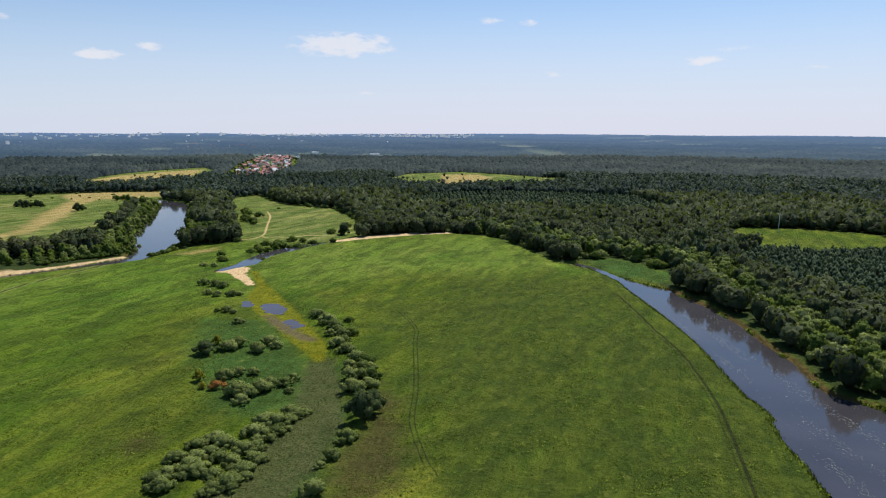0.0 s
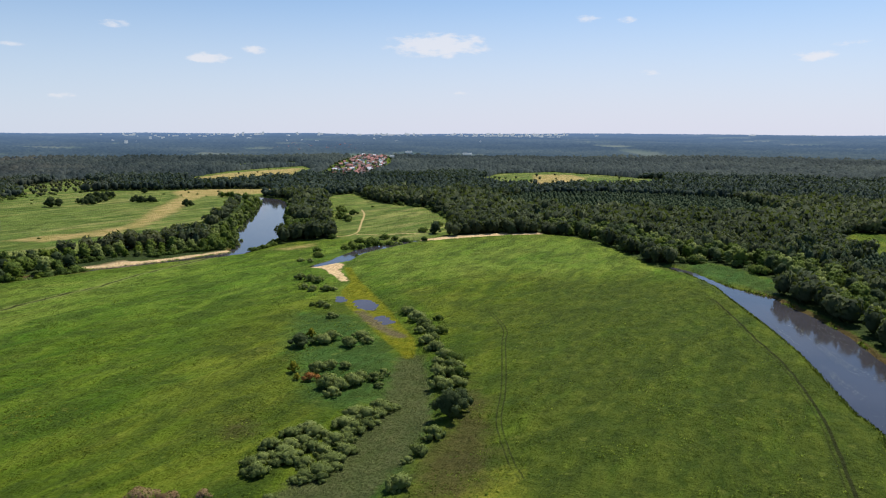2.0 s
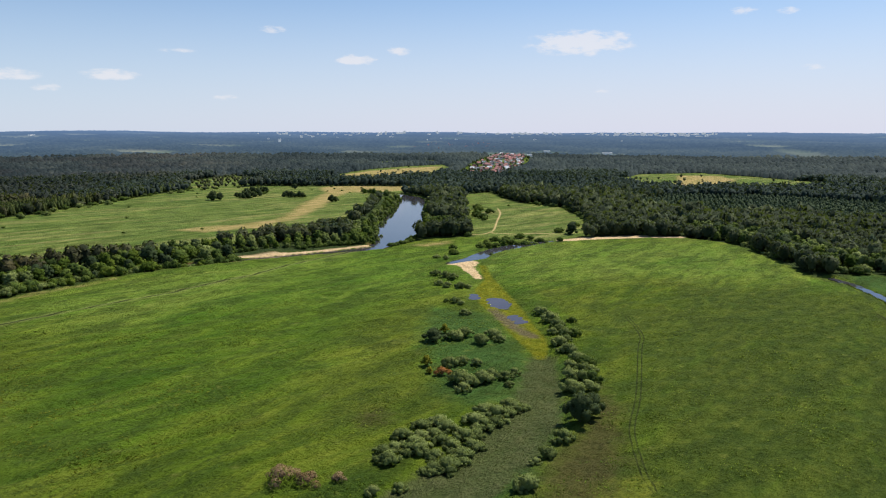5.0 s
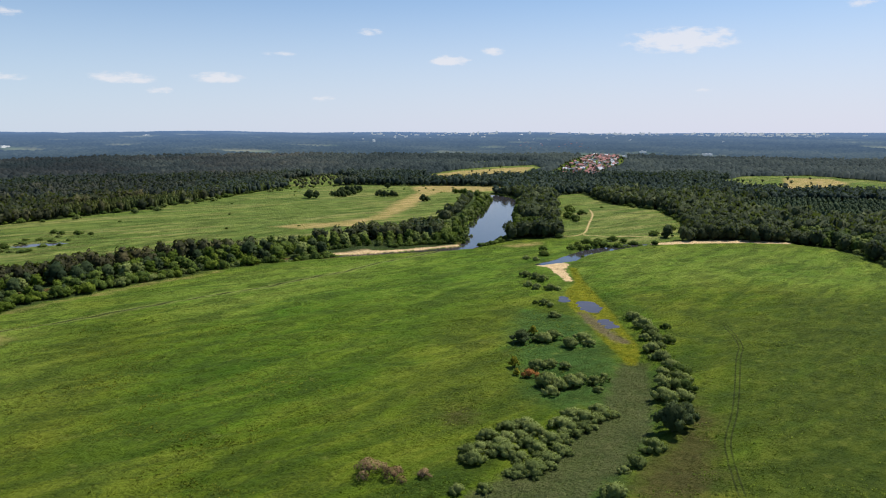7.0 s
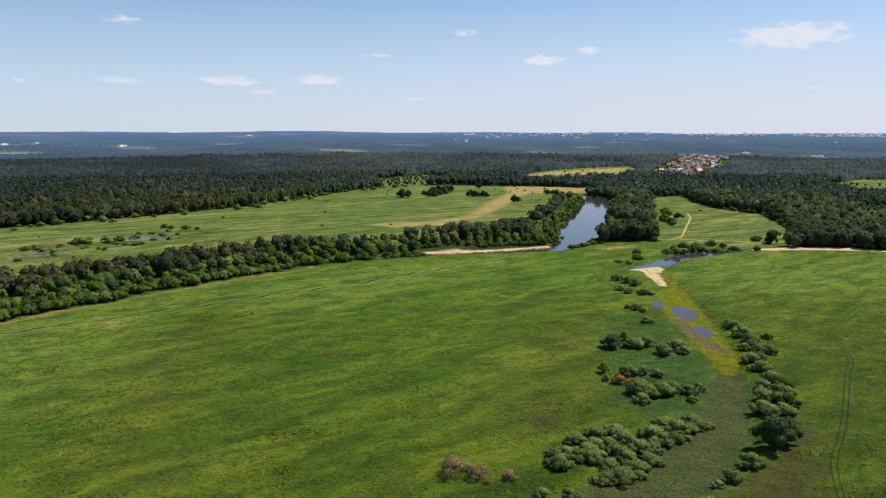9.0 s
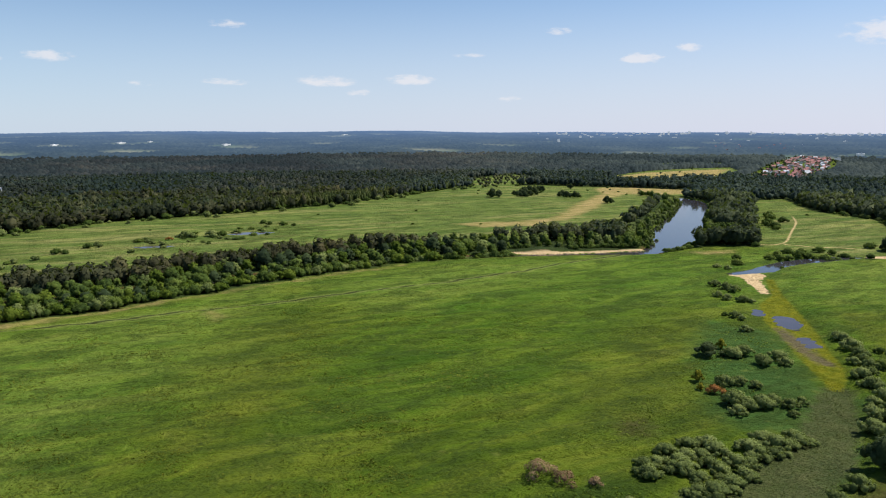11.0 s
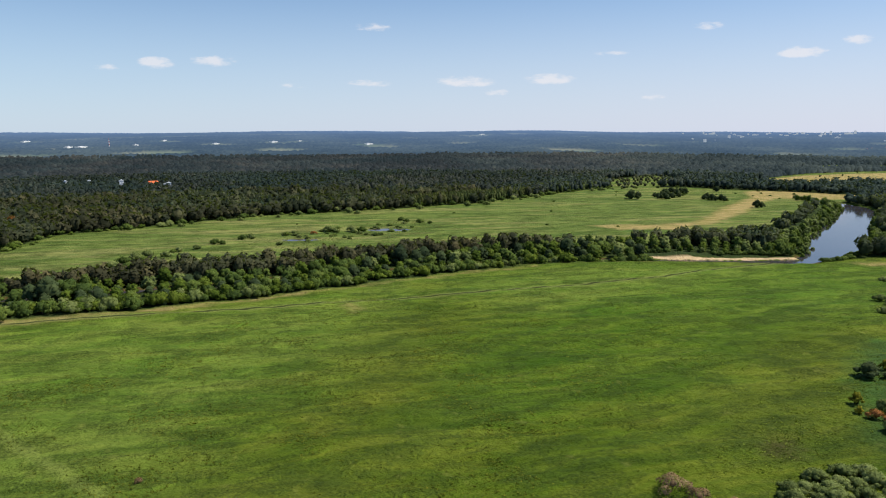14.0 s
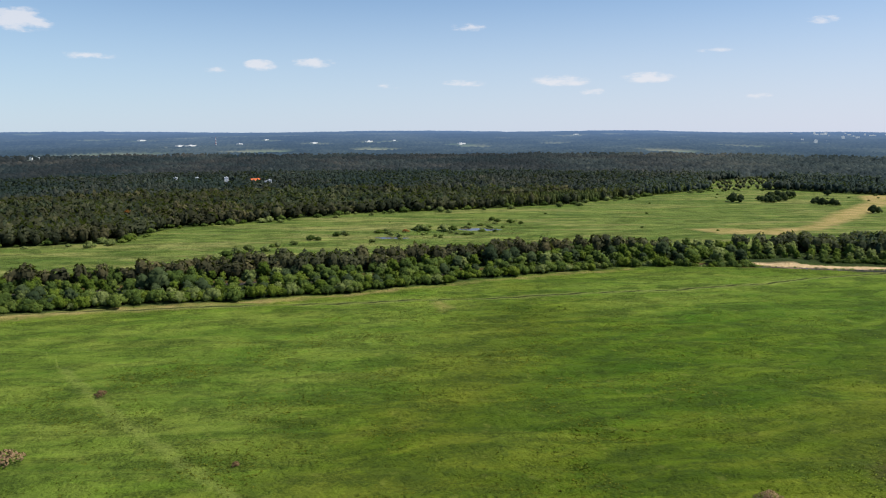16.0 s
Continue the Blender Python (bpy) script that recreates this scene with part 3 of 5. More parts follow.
def ground_height(p):
    p = np.asarray(p, float)
    x, y = p[:, 0], p[:, 1]
    d = np.hypot(x, y)
    z = smooth(d, 1300, 4950) * (60 - 12 * smooth(np.degrees(np.arctan2(x, y)), -55, -15))
    z = z - 80 * smooth(d, 4960, 5260)      # drops past the backdrop's rim to stay out of the camera's view
    z = z + smooth(d, 1200, 2600) * 6 * rolling(x, y, 1500, 3)
    z = z + smooth(d, 60, 200) * 0.25 * rolling(x, y, 60, 5)
    # old scroll bars across the western meadow
    across = -x * math.sin(radians(50)) * 1.0 + y * math.cos(radians(50))
    z = z + 0.28 * np.sin(across / 4.6 + 1.8 * rolling(x, y, 160, 8)) * smooth(-x, 60, 120) * (1 - smooth(d, 500, 700))
    lee = smooth(np.minimum.reduce([stream(p, SWAMP), stream(p, OXBOW), stream(p, RIVER_EAST), stream(p, REEDBED)]), 2, 14) * (1 - smooth(d, 560, 680))
    z = z + lee * (0.42 * rolling(0.55 * (0.64 * x + 0.77 * y), -0.77 * x + 0.64 * y, 12, 71) + 0.16 * rolling(x, y, 7.5, 72))
    for pts in (RIVER_EAST, RIVER_WEST, OXBOW):
        s = stream(p, pts)
        z = z + (-3.2 - z * 0) * (1 - smooth(s, -2.0, 3.0))
    s = stream(p, SWAMP)
    z = z + (WATER + 0.06 - z) * (1 - smooth(s, -1.0, 4.0))
    z = z - 1.0 * (1 - smooth(stream(p, REEDBED), -1.0, 3.0)) - 0.5 * (1 - smooth(stream(p, DITCH), -1, 3))
    z = z - 1.1 * (1 - smooth(stream(p, OLD_BED), -2.0, 4.0))
    z = np.maximum(z, np.where(area(p, SPIT) > -1, WATER + 0.25, -9))
    z = np.maximum(z, np.where(area(p, SHORE) > -2, -0.15, -9))
    z = np.maximum(z, np.where(area(p, BEACH) > -1, WATER + 0.5, -9))
    z = z + 2.0 * np.exp(-((x + 281) ** 2 + (y - 438) ** 2) / 70)      # sand heap on the beach
    z = z + (pool_level(x) - 0.6 - z) * (1 - smooth(pool_depth(p), -0.8, 1.0))
    return z


GRID = {}


def sheet_height(p):
    """Height of the built ground sheet under points p."""
    xs, ys, z = GRID["xs"], GRID["ys"], GRID["z"]
    p = np.asarray(p, float)
    i = np.clip(np.searchsorted(xs, p[:, 0]) - 1, 0, len(xs) - 2)
    j = np.clip(np.searchsorted(ys, p[:, 1]) - 1, 0, len(ys) - 2)
    u, v = (p[:, 0] - xs[i]) / (xs[i + 1] - xs[i]), (p[:, 1] - ys[j]) / (ys[j + 1] - ys[j])
    return (z[j, i] * (1 - u) + z[j, i + 1] * u) * (1 - v) + (z[j + 1, i] * (1 - u) + z[j + 1, i + 1] * u) * v


def height_at(x, y):
    return float(sheet_height([(x, y)])[0])


OPEN = [MEADOW, EAST_BANK, FIELD, PASTURE, STRIP, STRIP_GREEN, SCRUB, CLEAR_EAST, CLEAR_FAR, VILLAGE]
GAPS = []            # x, y, radius: small clearings by buildings in the woods, some opened towards the camera


def wooded(p):
    """Metres inside the woods; negative in the open."""
    v = np.full(len(p), 99.0)
    for poly in OPEN:
        v = np.minimum(v, -area(p, poly))
    for pts in (RIVER_EAST, RIVER_WEST, OXBOW):
        v = np.minimum(v, stream(p, pts) - 5)
    # fields opening in the far woods
    d = np.hypot(p[:, 0], p[:, 1])
    v = np.minimum(v, np.where(d > 2050, 120 * (rolling(p[:, 0], p[:, 1], 620, 14) + 0.95), 99.0))
    for x, y, r in GAPS:
        v = np.minimum(v, np.hypot(p[:, 0] - x, p[:, 1] - y) - r)
    return v


# ---- mesh helpers ----
def mesh_of(name, verts, faces, material, smooth_shade=False, normals=None):
    """A mesh from arrays; all faces have the same number of corners."""
    me = bpy.data.meshes.new(name)
    verts, faces = np.asarray(verts, np.float32), np.asarray(faces, np.int32)
    n, k = faces.shape
    me.vertices.add(len(verts)), me.loops.add(n * k), me.polygons.add(n)
    me.vertices.foreach_set("co", verts.ravel())
    me.loops.foreach_set("vertex_index", faces.ravel())
    me.polygons.foreach_set("loop_start", np.arange(n, dtype=np.int32) * k)
    me.polygons.foreach_set("use_smooth", np.full(n, smooth_shade))
    me.update(calc_edges=True)
    if material:
        me.materials.append(material)
    if normals is not None:
        me.polygons.foreach_set("use_smooth", np.ones(n, bool))
        me.normals_split_custom_set_from_vertices(np.ascontiguousarray(normals, np.float32))
    return me


def unit(v):
    return v / (np.linalg.norm(v, axis=-1, keepdims=True) + 1e-9)


def part(name, me, parent, label=""):
    ob = new(name, me)
    ob.parent = parent
    return tagged(ob, label)


def axis(*marks):
    """Grid lines from mark to mark (position, spacing there), the spacing changing smoothly."""
    at, gap = zip(*marks)
    out = [at[0]]
    while out[-1] < at[-1]:
        out.append(out[-1] + np.interp(out[-1], at, gap))
    return np.array(out)


# ---- ground ----
def build_ground():
    xs = axis((-5300, 150), (-1600, 60), (-900, 12), (-560, 3.6), (-440, 2.7), (160, 2.7), (420, 9), (900, 30), (1600, 80), (5300, 150))
    ys = axis((-5300, 150), (-1200, 80), (-300, 20), (-60, 4.5), (0, 2.8), (620, 2.8), (1000, 8), (1700, 13), (2500, 60), (5300, 150))
    gx, gy = np.meshgrid(xs, ys)
    p = np.stack([gx.ravel(), gy.ravel()], 1)
    z = ground_height(p)
    nx, ny = len(xs), len(ys)
    GRID.update(xs=xs, ys=ys, z=z.reshape(ny, nx))
    i = (np.arange(ny - 1)[:, None] * nx + np.arange(nx - 1)[None]).ravel()
    me = mesh_of("ground", np.column_stack([p, z]), np.stack([i, i + 1, i + nx + 1, i + nx], 1), M_GROUND, True)
    streams = np.minimum(stream(p, RIVER_EAST), stream(p, RIVER_WEST))
    wood = np.minimum(wooded(p), -area(p, SHORE))
    zones = {
        "sand": np.maximum.reduce([area(p, BEACH), area(p, SPIT), area(p, SHORE), area(p, SANDPIT)]),
        "dry": np.maximum.reduce([-stream(p, DRY_EDGE), area(p, DRY_A), area(p, DRY_B) - 3, area(p, BARE_PATCH) - 3, area(p, FLOWERS) - 4, area(p, STRIP_TAN), area(p, BROWN)]),
        "pasture": np.maximum.reduce([area(p, PASTURE), area(p, FIELD), area(p, CLEAR_FAR), area(p, STRIP), area(p, STRIP_GREEN), area(p, SCRUB), np.where(np.hypot(p[:, 0], p[:, 1]) > 2050, -wood, -60)]),
        "sedge": np.maximum(area(p, SEDGE_A), area(p, SEDGE_B)), "yellow": area(p, YELLOW), "silt": -stream(p, SILT),
        "oldpath": course(p, PATH_SOUTH)[0], "lush": np.maximum.reduce([area(p, LUSH) + 4, -stream(p, DITCH), area(p, EAST_BANK)]), "vivid": np.maximum(area(p, VIVID), 4 * (1 - stream(p, BANK))),
        "heath": np.maximum(area(p, HEATH), area(p, RUST_PATCH)), "sunny": np.maximum(area(p, SUNNY), area(p, FAR_HAZE_GRASS)),
        "reed": -stream(p, REEDBED), "alga": area(p, ALGA),
        "mud": np.minimum(4.0 - streams, np.where(p[:, 0] > 123, 9, np.where((p[:, 0] < -200) & (p[:, 1] < 500), -area(p, BEACH) - 1.5, -9))),
        "coarse": np.minimum(area(p, COARSE_DIM), 60), "wood": wood,
        "path": course(p, PATH_WEST)[0],
        "sandpath": np.where(np.abs(course(p, PATH_FIELD)[0]) < np.abs(course(p, PATH_FIELD_B)[0]), course(p, PATH_FIELD)[0], course(p, PATH_FIELD_B)[0]),
        "rut": course(p, RUT_WEST)[0], "trail": course(p, RUT_EAST)[0],
    }
    for name, value in zones.items():
        at = me.attributes.new(name, "FLOAT", "POINT")
        at.data.foreach_set("value", np.clip(value, -60, 60).astype(np.float32))
    return tagged(new("ground", me), "green flood-plain meadow with reeds, sand and wheel ruts", "ground", kind="structure")


def water_sheet(name, pts, extra, label, category):
    """A flat strip along a course, a little wider than its bed."""
    c = np.array(pts, float)
    t = np.gradient(c[:, :2], axis=0)
    t /= np.linalg.norm(t, axis=1)[:, None]
    nrm = np.stack([-t[:, 1], t[:, 0]], 1)
    w = (c[:, 2] + extra)[:, None]
    z = np.full((len(c), 1), WATER)
    v = np.concatenate([np.hstack([c[:, :2] - nrm * w, z]), np.hstack([c[:, :2] + nrm * w, z])])
    k = len(c)
    f = [(i, i + 1, k + i + 1, k + i) for i in range(k - 1)]
    return tagged(new(name, mesh_of(name, v, f, M_RIVER)), label, category, kind="structure")


ground = build_ground()
water_sheet("water_east", RIVER_EAST, 2.0, "calm blue river reflecting the sky, floating leaves", "river")
water_sheet("water_west", RIVER_WEST, 2.0, "calm blue river winding between wooded banks", "river")
water_sheet("water_oxbow", OXBOW, 2.0, "narrow blue oxbow water beside a sand spit", "oxbow")
for x, y, rx, ry, turn in POOLS:
    a = np.linspace(0, 6.283, 24, endpoint=False)
    c, s = math.cos(turn), math.sin(turn)
    ex, ey = np.cos(a) * (rx + 3), np.sin(a) * (ry + 3)
    v = np.stack([x + ex * c - ey * s, y + ex * s + ey * c, np.full(24, float(pool_level(x)))], 1)
    me = bpy.data.meshes.new("pool")
    me.from_pydata([tuple(q) for q in v], [], [tuple(range(24))])
    me.materials.append(M_POOL)
    tagged(new("water_pool", me), "small open pool in the marsh", "pool", kind="structure")


# ---- plants ----
def ball(sub):
    bm = bmesh.new()
    bmesh.ops.create_icosphere(bm, subdivisions=sub, radius=1)
    v = np.array([q.co[:] for q in bm.verts])
    f = np.array([[q.index for q in g.verts] for g in bm.faces])
    bm.free()
    return v, f


BALL1, BALL2 = ball(1), ball(2)


def crown(rs, lobes, leaf, count, material, name="crown", core=0.86):
    """Lobes (x, y, z, rx, ry, rz) covered in many small leaf sprays round a dense heart."""
    V, Fc, Nn, base = [], [], [], 0
    lobes = np.array(lobes, float)
    heart = (lobes[:, :3] * lobes[:, 3:4]).sum(0) / lobes[:, 3].sum() - np.array((0, 0, lobes[:, 5].max() * 0.4))
    for lo in lobes:
        v, f = BALL2 if lo[3] == lobes[:, 3].max() else BALL1
        r = 1 + rs.uniform(-0.16, 0.16, (len(v), 1))
        V.append(lo[:3] + v * r * lo[3:] * core)
        Fc.append(f + base)
        Nn.append(unit(v * 0.8 + unit(V[-1] - heart) * 0.5))
        base += len(v)
    size = lobes[:, 3] * lobes[:, 5]
    pick = rs.choice(len(lobes), count * 2, p=size / size.sum())
    d = rs.normal(size=(count * 2, 3))
    d[:, 2] = np.where(d[:, 2] < -0.3, -d[:, 2], d[:, 2])
    d /= np.linalg.norm(d, axis=1)[:, None]
    pos = lobes[pick, :3] + d * lobes[pick, 3:] * rs.uniform(0.84, 1.1, (count * 2, 1))
    deep = np.zeros(count * 2, bool)
    for k, lo in enumerate(lobes):
        deep |= (pick != k) & ((((pos - lo[:3]) / lo[3:]) ** 2).sum(1) < 0.72)
    pos, d = pos[~deep][:count], d[~deep][:count]
    n = d + rs.normal(size=d.shape) * 0.55
    n /= np.linalg.norm(n, axis=1)[:, None]
    t = np.cross(n, rs.normal(size=d.shape))
    t /= np.linalg.norm(t, axis=1)[:, None] + 1e-9
    b = np.cross(n, t)
    s = leaf * rs.uniform(0.55, 1.35, (len(pos), 1))
    q = np.stack([pos - t * s, pos - b * s * 0.6, pos + t * s, pos + b * s * 0.6], 1).reshape(-1, 3)
    i = base + np.arange(len(pos))[:, None] * 4
    V.append(q)
    Fc.append(np.concatenate([i + [0, 1, 2], i + [0, 2, 3]]))
    Nn.append(np.repeat(unit(d * 0.75 + unit(pos - heart) * 0.45 + n * 0.45), 4, axis=0))
    return mesh_of(name, np.concatenate(V), np.concatenate(Fc), material, normals=np.concatenate(Nn))


def stem(rs, height, radius, limbs, material=None):
    """A tapered trunk with a few limbs."""
    V, Fc = [], []

    def limb(a, b, ra, rb):
        a, b = np.array(a, float), np.array(b, float)
        ax = b - a
        ax /= np.linalg.norm(ax)
        u = np.cross(ax, (0.3, 0.9, 0.1))
        u /= np.linalg.norm(u)
        w = np.cross(ax, u)
        i0 = len(V)
        for c, r in ((a, ra), (b, rb)):
            for k in range(6):
                an = k * math.pi / 3
                V.append(c + (u * math.cos(an) + w * math.sin(an)) * r)
        for k in range(6):
            k2 = (k + 1) % 6
            Fc.append((i0 + k, i0 + k2, i0 + 6 + k2))
            Fc.append((i0 + k, i0 + 6 + k2, i0 + 6 + k))

    lean = rs.uniform(-0.06, 0.06, 2) * height
    limb((0, 0, -0.4), (lean[0], lean[1], height * 0.75), radius, radius * 0.35)
    for k in range(limbs):
        u = rs.uniform(0.3, 0.65)
        an = k * 6.28 / max(limbs, 1) + rs.uniform(-0.5, 0.5)
        o = height * rs.uniform(0.22, 0.34)
        limb((lean[0] * u, lean[1] * u, height * u * 0.75), (o * math.cos(an), o * math.sin(an), height * rs.uniform(0.55, 0.8)), radius * 0.45, radius * 0.15)
    return mesh_of("trunk", V, Fc, material or M_BARK)


def plant(name, trunk, leaves, label, category):
    ob = new(name)
    ob.empty_display_size = 0.5
    part("trunk", trunk, ob)
    part("crown", leaves, ob)
    return tagged(ob, label, category)


def broad_tree(seed, h, w, material, label, leaf=0.40, count=380, name="tree", low=0.06):
    rs = np.random.RandomState(seed)
    lobes = [(0, 0, h * 0.50, w * 0.38, w * 0.38, h * 0.40)]
    for k in range(15):
        a, u = k * 2.4 + rs.uniform(-0.4, 0.4), (k + rs.uniform(0, 1)) / 15
        r = w * (0.40 - 0.20 * u * u) * rs.uniform(0.75, 1.2)
        s = w * rs.uniform(0.12, 0.24)
        lobes.append((r * math.cos(a), r * math.sin(a), h * (low + 0.10 + 0.68 * u), s, s, s * rs.uniform(0.75, 1.05)))
    return plant(name, stem(rs, h, h * 0.022 + 0.05, 4), crown(rs, lobes, leaf, count, material), label, "tree")


def bush(seed, h, w, material, label, leaf=0.25, count=440, name="bush", core=0.86):
    rs = np.random.RandomState(seed)
    lobes = [(0, 0, h * 0.42, w * 0.31, w * 0.31, h * 0.46)]
    for k in range(14):
        a = k * 2.4 + rs.uniform(-0.35, 0.35)
        r = w * rs.uniform(0.14, 0.52)
        s = w * rs.uniform(0.09, 0.20)
        lobes.append((r * math.cos(a), r * math.sin(a), h * rs.uniform(0.9, 1.05) * (0.75 - 0.95 * (r / w)), s, s, s * rs.uniform(0.8, 1.2)))
    return plant(name, stem(rs, h * 0.6, 0.12, 5), crown(rs, lobes, leaf, count, material, core=core), label, "bush")


def stock(maker, seeds, *args, **kw):
    return [maker(s, *args, **kw) for s in seeds]


USED = set()


def grow(masters, x, y, scale, rs, flat=1.0, sink=0.15):
    ob = masters[rs.randint(len(masters))]
    m = Matrix.LocRotScale((x, y, height_at(x, y) - sink), Euler((0, 0, rs.uniform(0, 6.28))), (scale, scale, scale * flat))
    if ob.name in USED:
        return copy_thing(ob, m @ Matrix.Diagonal((*(1 / v for v in ob.scale), 1)))
    USED.add(ob.name)
    ob.matrix_basis = m
    return ob


WILLOWS = stock(bush, (11, 12, 13, 14), 4.0, 6.0, M_WILLOW, "rounded grey-green willow bush in the wet meadow", name="willow_bush")
GREENBUSH = stock(bush, (21, 22, 23), 4.0, 6.0, M_BROAD, "dense dark green bush on the grass", name="green_bush")
LIGHTBUSH = stock(bush, (31, 32, 33), 4.0, 6.0, M_BRIGHT, "bright green shrub at the foot of the riverside trees", name="bright_shrub")
YELLOWBUSH = stock(bush, (41,), 5.0, 4.0, M_YELLOW, "yellowing bush at the marsh edge", name="yellow_bush")
REDBUSH = stock(bush, (51,), 2.6, 4.5, M_RED, "rust-red withered bush among willows", name="withered_bush", count=400, core=0.5)
BAREBUSH = stock(bush, (61, 62), 3.0, 4.2, M_TWIGS, "thin brown half-bare bush in the grass", name="bare_bush", count=520, core=0.35, leaf=0.2)
BARE_LARGE = stock(bush, (63, 64), 5.0, 8.5, M_TWIGS, "wide brown half-bare bush in the grass", name="wide_bare_bush", count=1500, core=0.35, leaf=0.2)
TREES = stock(broad_tree, (71, 72, 73, 74), 12.0, 9.0, M_BROAD, "leafy green broadleaf tree on the river bank", name="broadleaf_tree")
BANK_TREES = stock(broad_tree, (75, 76, 77), 10.5, 11.0, M_BROAD, "round-crowned green tree in the riverside belt", name="riverside_tree", low=0.0)
TREES_LIGHT = stock(broad_tree, (81, 82), 11.0, 8.5, M_BRIGHT, "light green broadleaf tree beside the river", name="light_tree")
TREES_GREY = stock(broad_tree, (91, 92, 93), 11.0, 10.0, M_WILLOW, "grey-green willow tree leaning over the river bank", name="willow_tree", low=0.12)
TREES_DARK = stock(broad_tree, (101, 102, 103), 13.0, 10.5, M_DARK, "dark green broadleaf tree standing above the shrubs", name="dark_tree", low=-0.04)
ROUND_DARK = stock(bush, (111, 112), 11.0, 10.5, M_DARK, "broad dark tree with foliage down to the ground", name="round_dark_tree", leaf=0.42, count=900)

rs = np.random.RandomState(7)
# willow thicket and bush groups beside the reedbed: x, y, height factor
for x, y in [(-74, 169), (-71, 165), (-72, 172), (-68, 173), (-73, 181), (-68, 182), (-70, 189), (-66, 194), (-65, 185), (-65, 173), (-60, 172),
             (-61, 181), (-58, 180), (-55, 171), (-58, 166), (-55, 168), (-53, 175), (-52, 182), (-56, 187), (-53, 190), (-56, 198),
             (-53, 197), (-50, 200), (-55, 205), (-51, 205), (-48, 208), (-49, 216), (-47, 213), (-68, 177), (-63, 190)]:
    tagged(grow(WILLOWS, x, y, rs.uniform(0.85, 1.25), rs, rs.uniform(0.75, 1.05)), group="willows beside the reedbed")
    for k in range(2):
        tagged(grow(WILLOWS, x + rs.uniform(-3.5, 3.5), y + rs.uniform(-4, 4), rs.uniform(0.4, 0.75), rs, 0.85), group="willows beside the reedbed")
for x, y, w in [(-88, 276, 9.7), (-85, 281, 9.9), (-76, 273, 9.1), (-73, 284, 9.8), (-69, 280, 6.8), (-79, 242, 8.2), (-75, 246, 7.9), (-70, 247, 5.7), (-71, 227, 9.8),
                (-67, 227, 9.8), (-63, 231, 9.0), (-61, 236, 7.1), (-56, 237, 7.1), (-54, 243, 5.5), (-53, 231, 4.5), (-67, 220, 6.7), (-139, 399, 9.0), (-131, 394, 8.9),
                (-125, 390, 8.1), (-128, 374, 6.5), (-122, 371, 7.1), (-114, 370, 8.3), (-111, 374, 5.8), (-107, 337, 7.0), (-103, 335, 5.2), (-96, 318, 6.6), (-94, 318, 5.0),
                (-157, 453, 7.0), (-150, 453, 5.5), (-68, 147, 5.0), (-63, 152, 5.0)]:
    tagged(grow(WILLOWS, x, y + w * 0.25, w / 7.4, rs, rs.uniform(0.85, 1.1)), group="willows in the wet meadow")
for x, y, s in [(-62, 333, 1.0), (-59, 330, 1.1), (-54, 320, 1.35), (-50, 312, 1.2), (-47, 305, 1.1), (-44, 299, 1.1), (-44, 285, 1.15), (-39, 276, 1.15),
                (-42, 290, 1.0), (-34, 266, 1.2), (-30, 255, 1.1), (-34, 247, 1.2), (-29, 245, 1.2), (-32, 235, 1.2), (-29, 233, 1.1), (-25, 236, 1.0),
                (-31, 183, 0.95), (-28, 194, 1.05), (-32, 163, 1.15), (-36, 259, 0.9)]:
    tagged(grow(WILLOWS, x, y, s, rs, 1.0), group="willows along the old bed")
    tagged(grow(WILLOWS, x + rs.uniform(-3, 3), y + rs.uniform(-5, 5), s * rs.uniform(0.5, 0.85), rs, 0.9), group="willows along the old bed")
for x, y, s in [(-44, 322, 0.8), (-40, 301, 1.1), (-30, 264, 1.2), (-26, 245, 1.2), (-152, 477, 1.1), (-150, 475, 0.9), (-165, 558, 1.2), (-150, 476, 1.0), (-80, 152, 0.35), (-112, 340, 0.6)]:
    tagged(grow(GREENBUSH, x, y, s, rs), group="dark bushes in the meadow")
tagged(grow(ROUND_DARK, -25, 208, 1.0, rs, 1.0), "broad dark tree among the willows of the old bed")
tagged(grow(ROUND_DARK, -96, 274, 0.95, rs, 0.62), "low spreading dark bush beside a yellowing one")
tagged(grow(ROUND_DARK, -22, 214, 0.75, rs, 1.1), "smaller dark tree beside the broad one")
for x, y, s in [(-95, 286, 1.0), (-88, 243, 1.0), (-84, 235, 0.65)]:
    grow(YELLOWBUSH, x, y, s, rs)
grow(REDBUSH, -79, 235, 1.35, rs)
for x, y, s in [(-79, 151, 0.9), (-214, -10, 1.7), (-253, 17, 0.9), (-181, 43, 0.55)]:
    tagged(grow(BAREBUSH, x, y, s, rs), group="bare bushes in the grass")


for x, y, s in [(-93, 147, 0.95), (-86, 148, 0.8)]:
    grow(BARE_LARGE, x, y, s, rs)


def along(pts, step):
    """Points and left normals every step metres along a line."""
    out = []
    carry = 0.0
    for a, b in zip(pts, pts[1:]):
        a, b = np.array(a[:2], float), np.array(b[:2], float)
        n = np.linalg.norm(b - a)
        d = (b - a) / n
        while carry < n:
            out.append((a + d * carry, np.array((-d[1], d[0]))))
            carry += step
        carry -= n
    return out


